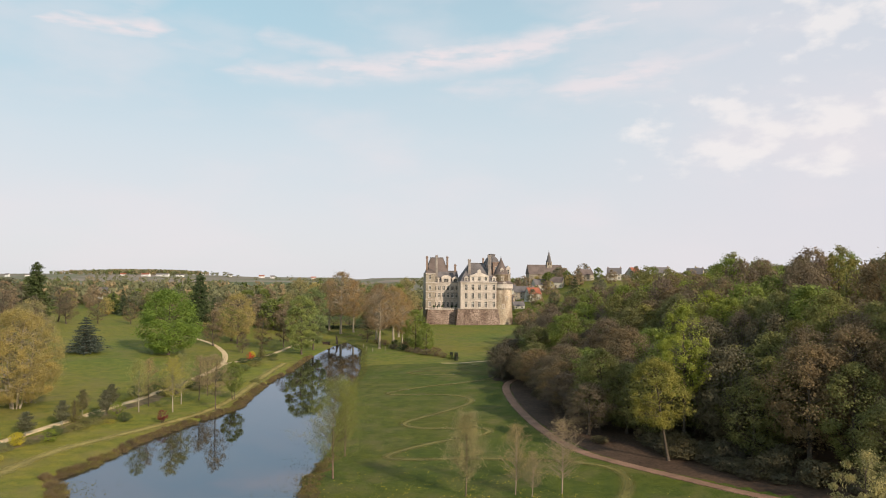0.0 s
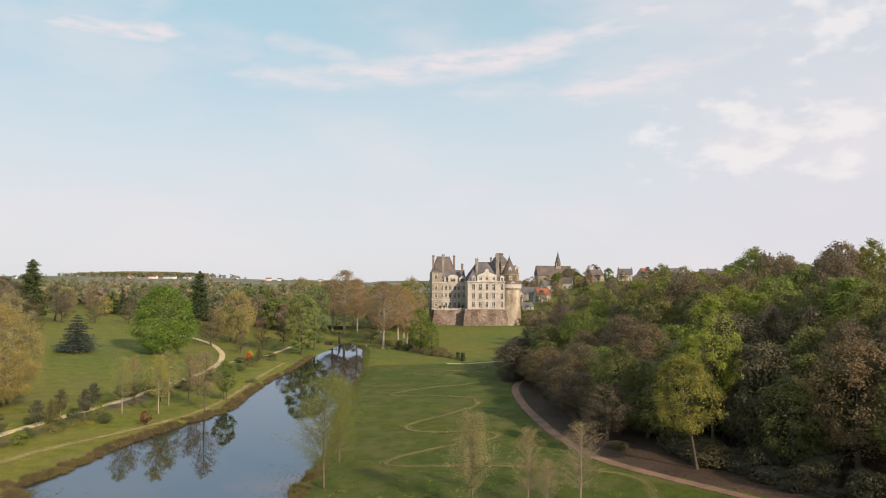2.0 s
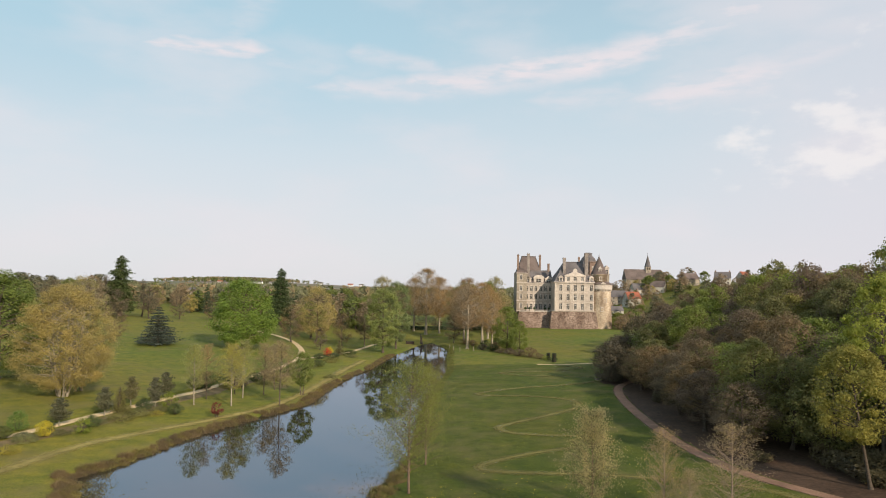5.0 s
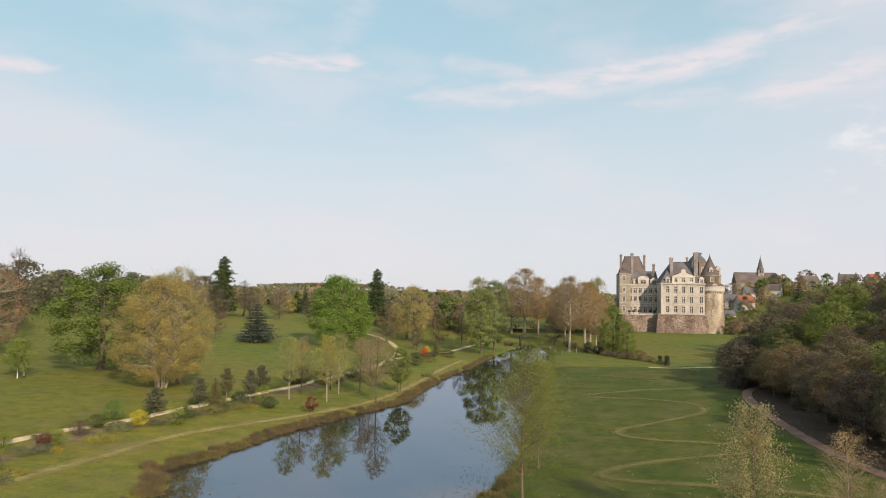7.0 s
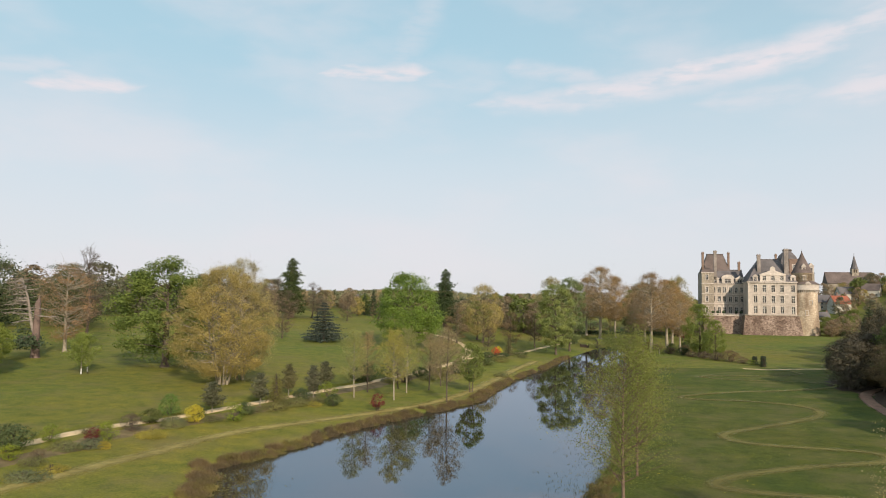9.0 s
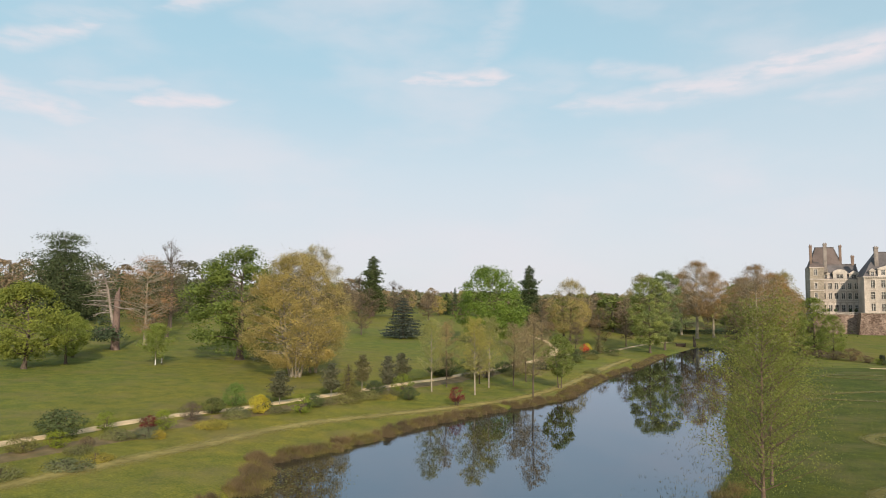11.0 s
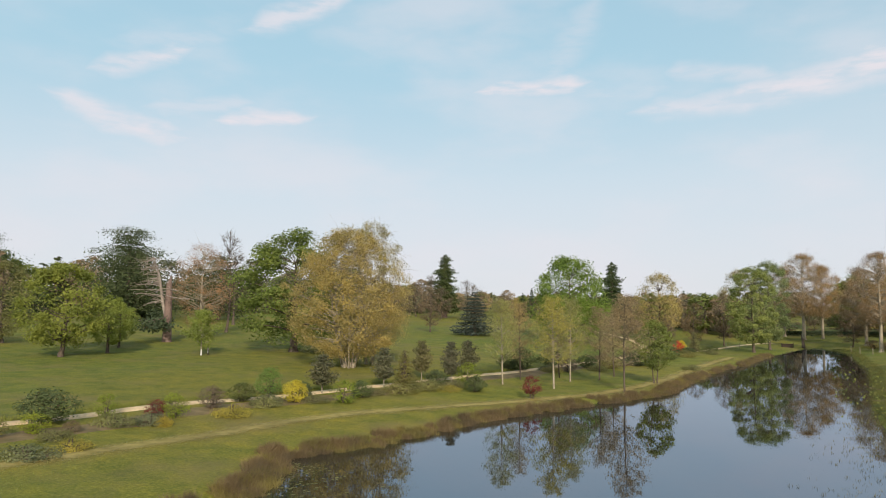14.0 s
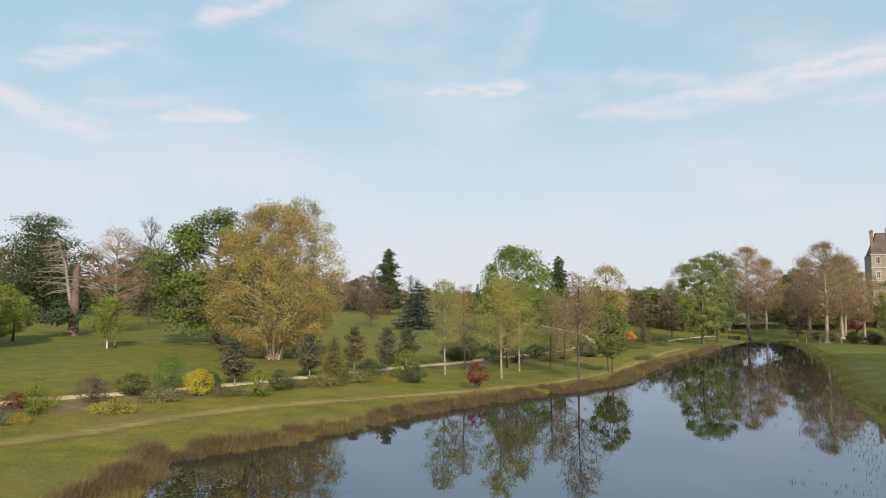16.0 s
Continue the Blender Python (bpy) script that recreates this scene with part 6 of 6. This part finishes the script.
BORDER = [
    (S_PURPLE, -68.3, 128.2, 1.7, 2.0), (S_LIME, -67.2, 129.4, 2.1, 2.4), (S_BROWN, -68.4, 135.7, 2.0, 2.7), (J_GOLD, -63.7, 133.6, 0.75, 3.8), (S_DARK, -69.2, 141, 1.9, 2.7),
    (S_GREEN, -70.2, 147, 2.9, 3.0), (J_GREY, -64.8, 139.8, 0.9, 3.0), (J_GREY, -66.6, 142.6, 0.8, 2.8), (S_YELLOW, -64.2, 144.2, 2.3, 2.5), (S_DARK, -65.3, 147.3, 1.8, 1.8), (J_GREEN, -62.8, 145.8, 0.7, 3.2),
    (PINE, -66, 152, 4.1, 3.3), (S_LIME, -59.8, 147.9, 2.2, 3.0), (S_DARK, -60.4, 152.4, 1.9, 2.4), (PINE, -62.7, 161.6, 4.6, 2.9), (J_GREEN, -58.5, 158.3, 1.1, 4.2),
    (CONE, -61.8, 165.7, 4.3, 2.9), (PINE, -62.4, 172, 5.0, 2.8), (J_GREEN, -56.9, 163.9, 1.1, 4.2), (S_DARK, -58.2, 168.6, 2.0, 2.8), (S_OLIVE, -59.6, 164.3, 1.4, 2.4), (PINE, -57.2, 171.4, 5.2, 2.7),
    (PINE, -59.1, 181.5, 4.8, 3.1), (S_LIME, -54.6, 171.5, 2.9, 3.4), (S_DARK, -51.3, 166.6, 1.9, 2.4), (J_GOLD, -54.5, 165, 0.6, 3.2),
    (S_DARK, -55.6, 197, 3.6, 4.2), (S_DARK, -58, 196.6, 2.8, 3.0), (S_DARK, -53.8, 208, 3.3, 4.0), (S_BROWN, -48.4, 201.5, 2.4, 3.3), (S_DARK, -47.7, 212, 2.3, 3.4), (S_OLIVE, -44, 216, 2.0, 4.4), (S_BROWN, -46.5, 220, 2.2, 3.6), (S_DARK, -40.8, 226, 2.2, 4.6), (J_GREEN, -50.6, 198.5, 0.8, 3.4), (J_GREY, -52, 201.5, 0.8, 3.0), (J_GREEN, -45, 208.5, 0.9, 3.6),
    (S_PURPLE, -42.9, 165.6, 2.7, 2.4), (S_RED, -39.6, 277.5, 2.7, 2.5), (S_YELLOW, -39.2, 280.6, 2.9, 2.2), (S_DARK, -37.4, 276, 1.5, 4.2), (S_OLIVE, -36.6, 268, 1.2, 4.4), (S_DARK, -41, 270, 1.8, 3.6), (J_GREEN, -35.6, 262, 0.9, 4.2), (S_DARK, -38, 250, 2.0, 4.0), (S_OLIVE, -39.8, 243, 2.2, 4.2), (S_DARK, -43, 236, 2.2, 4.0), (CONE, -36.4, 285, 5.0, 3.0), (S_DARK, -33, 289, 1.6, 4.6), (J_GREEN, -31.5, 281, 0.9, 4.0), (J_GREEN, -30.2, 226, 0.9, 3.6),
    (S_DARK, -73.3, 120.5, 2.8, 4.2), (S_LIME, -69.7, 116.9, 1.5, 2.3), (S_LIME, -72.9, 126.3, 1.9, 2.0), (S_BROWN, -68.1, 119.2, 0.9, 1.4), (J_GREY, -68.5, 123.6, 0.9, 3.4), (J_GREY, -66.5, 126, 0.9, 3.0), (J_GOLD, -62.4, 114.9, 0.55, 3.1), (J_GREY, -62.3, 111.4, 0.75, 3.7), (J_GOLD, -65, 126.2, 0.7, 1.5), (J_GREEN, -66, 116.2, 0.7, 2.6), (S_OLIVE, -70.6, 113.5, 1.6, 2.6), (J_GREY, -64.5, 106.5, 0.8, 3.4), (S_DARK, -71.5, 108, 1.8, 3.0), (J_GREEN, -71, 132.4, 0.8, 3.2), (J_GREEN, -60.5, 155.4, 0.7, 2.6), (J_GREEN, -55.3, 168.8, 0.8, 2.8),
]
for model, x, y, tall, wide in BORDER:
    placed(model, x, y, tall * 1.15, wide * 1.22, group="border shrubs on the bank")

# shrubs along the ditch on the far side, and round the lake's end
for x, y, tall, wide in ((18, 318, 2.4, 5), (22, 312, 2.8, 5), (24, 304, 2.0, 5), (27, 298, 2.4, 5), (30, 291, 2.6, 6), (33.5, 287, 3.6, 7), (36, 281, 2.0, 4.5), (20, 330, 3.2, 5), (15, 336, 2.6, 5), (24, 322, 3.0, 6), (30, 312, 2.6, 6), (40, 274, 1.4, 3.4), (12, 345, 2.6, 6), (26, 340, 3, 6)):
    placed(S_DARK if int(x) % 3 else S_BROWN, x, y, tall, wide, label="dark shrub along the ditch", group="shrubs along the ditch")
placed(S_LIME, 38.2, 277.2, 1.5, 3.4, label="pale flowering shrub at the lawn's edge")
placed(S_PURPLE, 29.8, 388, 6.0, 8.0, label="purple-flowering tree below the castle")
for x, y, tall, wide in ((104.5, 434, 3.0, 3.4), (106.8, 440, 5.2, 3.4), (110, 436, 3.6, 5)):
    placed(S_DARK, x, y, tall, wide, label="clipped dark shrub beside the tower", group="shrubs beside the castle")


def yew(x, y, tall, wide):
    ob = thing("topiary_yew", x, y, height(x, y) - 0.05, "clipped dark yew column beside the path", "topiary", "clipped yews by the path")
    rng = np.random.default_rng(int(x * 10))
    n = 1500
    t = rng.uniform(0, 1, n)
    a = rng.uniform(0, 2 * math.pi, n)
    r = wide / 2 * np.where(t > 0.9, np.sqrt(np.maximum(0, 1 - ((t - 0.9) / 0.11) ** 2)), 0.92 + 0.08 * np.sin(t * 20)) * rng.uniform(0.86, 1.0, n)
    where = np.stack([r * np.cos(a), r * np.sin(a), t * tall], 1)
    c = new("crown", mesh_from("crown", *leaves(rng, where, rng.uniform(0.12, 0.26, n)), M["leaf_dark"]))
    c.parent = ob
    part("core", lathe(B(), 0, 0, [(wide * 0.40, 0), (wide * 0.42, tall * 0.86), (wide * 0.2, tall * 0.95)], 12), M["dark_wood"], ob)


for x, y, tall, wide in ((38.9, 277.5, 2.5, 1.5), (39.7, 269.8, 3.2, 1.6), (57.4, 271.5, 2.7, 1.6), (59.5, 272.2, 2.6, 1.6)):
    yew(x, y, tall, wide)


# ---- reeds, sedge and meadow growth ----
def blades(name, spots, mat, label, high, per, spread, width=0.05, seed=3, category="reeds", lean=0.25, base=None):
    """Tufts of upright blades at many spots."""
    rng = np.random.default_rng(seed)
    foot = np.repeat(np.array(spots, float), per, axis=0)
    n = len(foot)
    foot[:, :2] += rng.normal(size=(n, 2)) * spread
    tall = rng.uniform(0.55, 1.15, n) * high * np.repeat(rng.uniform(0.6, 1.25, len(spots)), per)
    a = rng.uniform(0, 2 * math.pi, n)
    bow = lean * rng.uniform(0.2, 1.6, n)
    tip = foot + np.stack([np.cos(a) * tall * bow, np.sin(a) * tall * bow, tall * (1 - 0.3 * np.minimum(bow, 1.5))], 1)
    b = rng.uniform(0, 2 * math.pi, n)
    side = np.stack([np.cos(b), np.sin(b), np.zeros(n)], 1) * width
    foot[:, 2] -= 0.08
    tris = np.stack([foot - side, foot + side, tip], 1).reshape(-1, 3)
    ob = new(name, mesh_from(name, tris, np.arange(3 * n).reshape(-1, 3), M[mat]))
    return tagged(ob, label, category, kind="stuff")


def make_reeds():
    rng = random.Random(8)
    brown, green, right = [], [], []
    y = 96.0
    while y < 300:
        # rounded tussocks, close together, with gaps here and there
        x = shore(SHORE_LEFT, y)
        thick = 1.0 if y < 215 else 0.6
        bay = 114 < y < 131
        if bay or wave(0, y, 6.0, 2.0) > -0.4:
            for _ in range(3 if bay else 2):
                cx, cy = x - rng.uniform(-0.9, 1.0) * thick * (1.3 if bay else 1.0), y + rng.uniform(-0.6, 0.6)
                kind = brown if rng.random() < 0.6 else green
                wide = rng.uniform(0.3, 0.75)
                for _ in range(int(14 * wide * thick) + 3):
                    px, py = rng.gauss(cx, wide * 0.55), rng.gauss(cy, wide * 0.55)
                    kind.append((px, py, max(height(px, py), -0.15) + rng.uniform(0, 0.2)))
        y += rng.uniform(0.55, 1.1)
    y = 100.0
    while y < 345:
        x = shore(SHORE_RIGHT, y)
        for _ in range(2):
            d = rng.uniform(-0.5, 2.4)
            px = x + d
            right.append((px, y, max(height(px, y), -0.15)))
            if y < 132 and rng.random() < 0.45:
                for _ in range(5):
                    qx, qy = px + rng.gauss(0.3, 0.5), y + rng.gauss(0, 0.5)
                    (brown if rng.random() < 0.35 else green).append((qx, qy, max(height(qx, qy), -0.15)))
        y += 0.42
    blades("reeds", brown, "reed", "dry brown reeds along the water's edge", 0.74, 36, 0.2, width=0.019, lean=0.75)
    blades("reeds", green, "sedge", "green sedge along the water's edge", 0.62, 28, 0.2, width=0.02, seed=4, lean=0.75)
    blades("sedge", right, "shore_sedge", "rough grass and sedge along the lake's edge", 0.34, 28, 0.4, width=0.022, seed=5, lean=0.5)
    stems = []
    for _ in range(620):
        y = rng.uniform(105, 178)
        x = shore(SHORE_RIGHT, y) - abs(rng.gauss(0, 3.0)) - 0.2
        stems.append((x, y, 0.05))
    blades("water_stems", stems, "sedge", "thin stems standing in the shallow water", 0.2, 4, 0.14, 0.016, 6, "water plants", 0.7)
    pads = []
    for _ in range(260):
        y = rng.uniform(108, 124)
        x = shore(SHORE_LEFT, y) + abs(rng.gauss(0, 3.5)) + 1.0
        pads.append((x, y))
    verts, faces = [], []
    for x, y in pads:
        r, a0 = rng.uniform(0.06, 0.16), rng.uniform(0, 6)
        k = len(verts)
        verts += [(x + r * math.cos(a0 + i * 1.05), y + r * math.sin(a0 + i * 1.05), 0.012) for i in range(6)]
        faces.append(tuple(range(k, k + 6)))
    tagged(link_mesh("lily_pads", verts, faces, M["leaf_mid"]), "small floating leaves near the reeds", "water plants", kind="stuff")


make_reeds()


def make_meadow():
    """Rougher grass and flowers where the camera comes nearest."""
    rng = random.Random(15)
    rough, gold, tall = [], [], []
    for _ in range(9000):
        x, y = rng.uniform(-7, 48), 92 + 150 * rng.random() ** 1.6
        if inland(x, y)[0] > 0.5 and x < shore(FOREST_EDGE, y) - 6:
            if wave(x, y, 9, 1.0) > -0.1:
                rough.append((x, y, height(x, y)))
    for _ in range(9000):
        x, y = rng.uniform(-130, -44), 100 + 120 * rng.random() ** 1.3
        if inland(x, y)[0] > 1.5 and wave(x, y, 11, 4.0) > 0.0:
            rough.append((x, y, height(x, y)))
    for _ in range(700):
        x, y = rng.gauss(16, 12), rng.gauss(108, 9)
        if 92 < y < 140 and inland(x, y)[0] > 2 and x < shore(FOREST_EDGE, y) - 8 and wave(x, y, 5, 6.0) > -0.05:
            gold.append((x, y, height(x, y) + 0.12))
    for i in range(900):
        y = 95 + 110 * rng.random()
        x = float(np.interp(y, [p[1] for p in GRAVEL_LINE], [p[0] for p in GRAVEL_LINE])) - rng.uniform(1.6, 3.0)
        tall.append((x, y, height(x, y)))
    blades("meadow_grass", rough, "tuft", "rough tufts of meadow grass", 0.2, 4, 0.3, 0.035, 21, "grass", 0.6)
    blades("meadow_flowers", gold, "leaf_yellow", "yellow flowers scattered in the meadow", 0.07, 3, 0.12, 0.035, 22, "flowers", 0.8)
    blades("verge_grass", tall, "tuft", "longer grass along the gravel path", 0.4, 9, 0.35, 0.035, 23, "grass", 0.4)


M["tuft"] = leafy("meadow_tufts", (0.060, 0.085, 0.016), (0.150, 0.165, 0.045), through=0.3)
make_meadow()


# ---- small things round the lake ----
def sluice():
    ob = thing("sluice_box", -13.2, 345.5, -0.4, "dark wooden sluice box at the end of the lake", "sluice", turn=12)
    bm = box(B(), -1.6, 1.6, -0.8, 0.8, 0, 2.1)
    part("body", bm, M["dark_wood"], ob)
    part("lid", box(B(), -1.75, 1.75, -0.95, 0.95, 2.1, 2.25), M["dark_wood"], ob)
    for s in (-1, 1):
        part("post", box(B(), s * 1.75 - 0.1, s * 1.75 + 0.1, -1.05, -0.85, -0.5, 2.6), M["dark_wood"], ob)


def stump():
    ob = thing("dead_stump", -8.2, 351, -0.5, "broken dead trunk standing at the water's edge", "stump")
    wood = Wood()
    wood.tube([(0, 0, 0), (0.1, 0, 1.5), (-0.05, 0.1, 3.4), (-0.3, 0.1, 4.6)], 0.75, 0.3, 9)
    wood.tube([(-0.3, 0.1, 4.5), (-0.5, 0.1, 5.6)], 0.28, 0.04, 6)
    wood.tube([(0.05, 0, 3.0), (0.7, 0.2, 4.2)], 0.2, 0.05, 6)
    t = new("trunk", wood.mesh("trunk", M["bark"]))
    t.parent = ob


def stake(x, y, tall=1.8):
    ob = thing("tree_stake", x, y, height(x, y) - 0.2, "weathered wooden stake on the lake bank", "stake", "stakes by the lake")
    part("post", lathe(B(), 0, 0, [(0.09, 0), (0.085, tall + 0.15), (0.03, tall + 0.22)], 8), M["pale_bark"], ob)


def notice_board(x, y):
    ob = thing("notice_board", x, y, height(x, y) - 0.1, "small grey notice board on two posts beside a young tree", "sign", turn=-35)
    for s in (-1, 1):
        part("post", box(B(), s * 0.36 - 0.04, s * 0.36 + 0.04, -0.04, 0.04, 0, 1.5), M["dark_wood"], ob)
    board = part("panel", box(B(), -0.45, 0.45, -0.075, -0.045, 0.55, 1.5), M["frame_white"], ob, "weathered pale panel")
    for k in range(4):
        part("text_line", box(B(), -0.36, 0.30 - 0.08 * (k % 2), -0.083, -0.077, 1.30 - k * 0.17, 1.35 - k * 0.17), M["dark_wood"], board)


def hedge(x0, y0, x1, y1, tall, wide, label):
    """A clipped hedge along a line: a dense body of leaves on a dark core."""
    ob = thing("hedge", 0, 0, 0, label, "hedge")
    rng = np.random.default_rng(int(abs(x0 * 7 + y0)))
    n = int(160 * math.hypot(x1 - x0, y1 - y0))
    t = rng.uniform(0, 1, n)
    x, y = x0 + (x1 - x0) * t, y0 + (y1 - y0) * t
    ground = np.interp(t, np.linspace(0, 1, 12), [height(x0 + (x1 - x0) * u, y0 + (y1 - y0) * u) for u in np.linspace(0, 1, 12)])
    long = math.hypot(x1 - x0, y1 - y0)
    sx, sy = -(y1 - y0) / long, (x1 - x0) / long
    s = rng.uniform(-0.5, 0.5, n) * wide
    u = rng.uniform(0, 1, n) ** 0.6 * tall
    where = np.stack([x + sx * s, y + sy * s, ground + u], 1)
    c = new("foliage", mesh_from("foliage", *leaves(rng, where, rng.uniform(0.25, 0.5, n)), M["leaf_dark"]))
    c.parent = ob


sluice()
notice_board(-110.7, 177.6)
stump()
for x, y in ((6.0, 318), (8.4, 309), (4.6, 330), (14, 312), (-26.5, 317), (-30, 311)):
    stake(x, y)
hedge(-62, 418, 34, 414, 2.0, 2.0, "long low dark hedge beyond the lake")

retire(*list(SIZES))
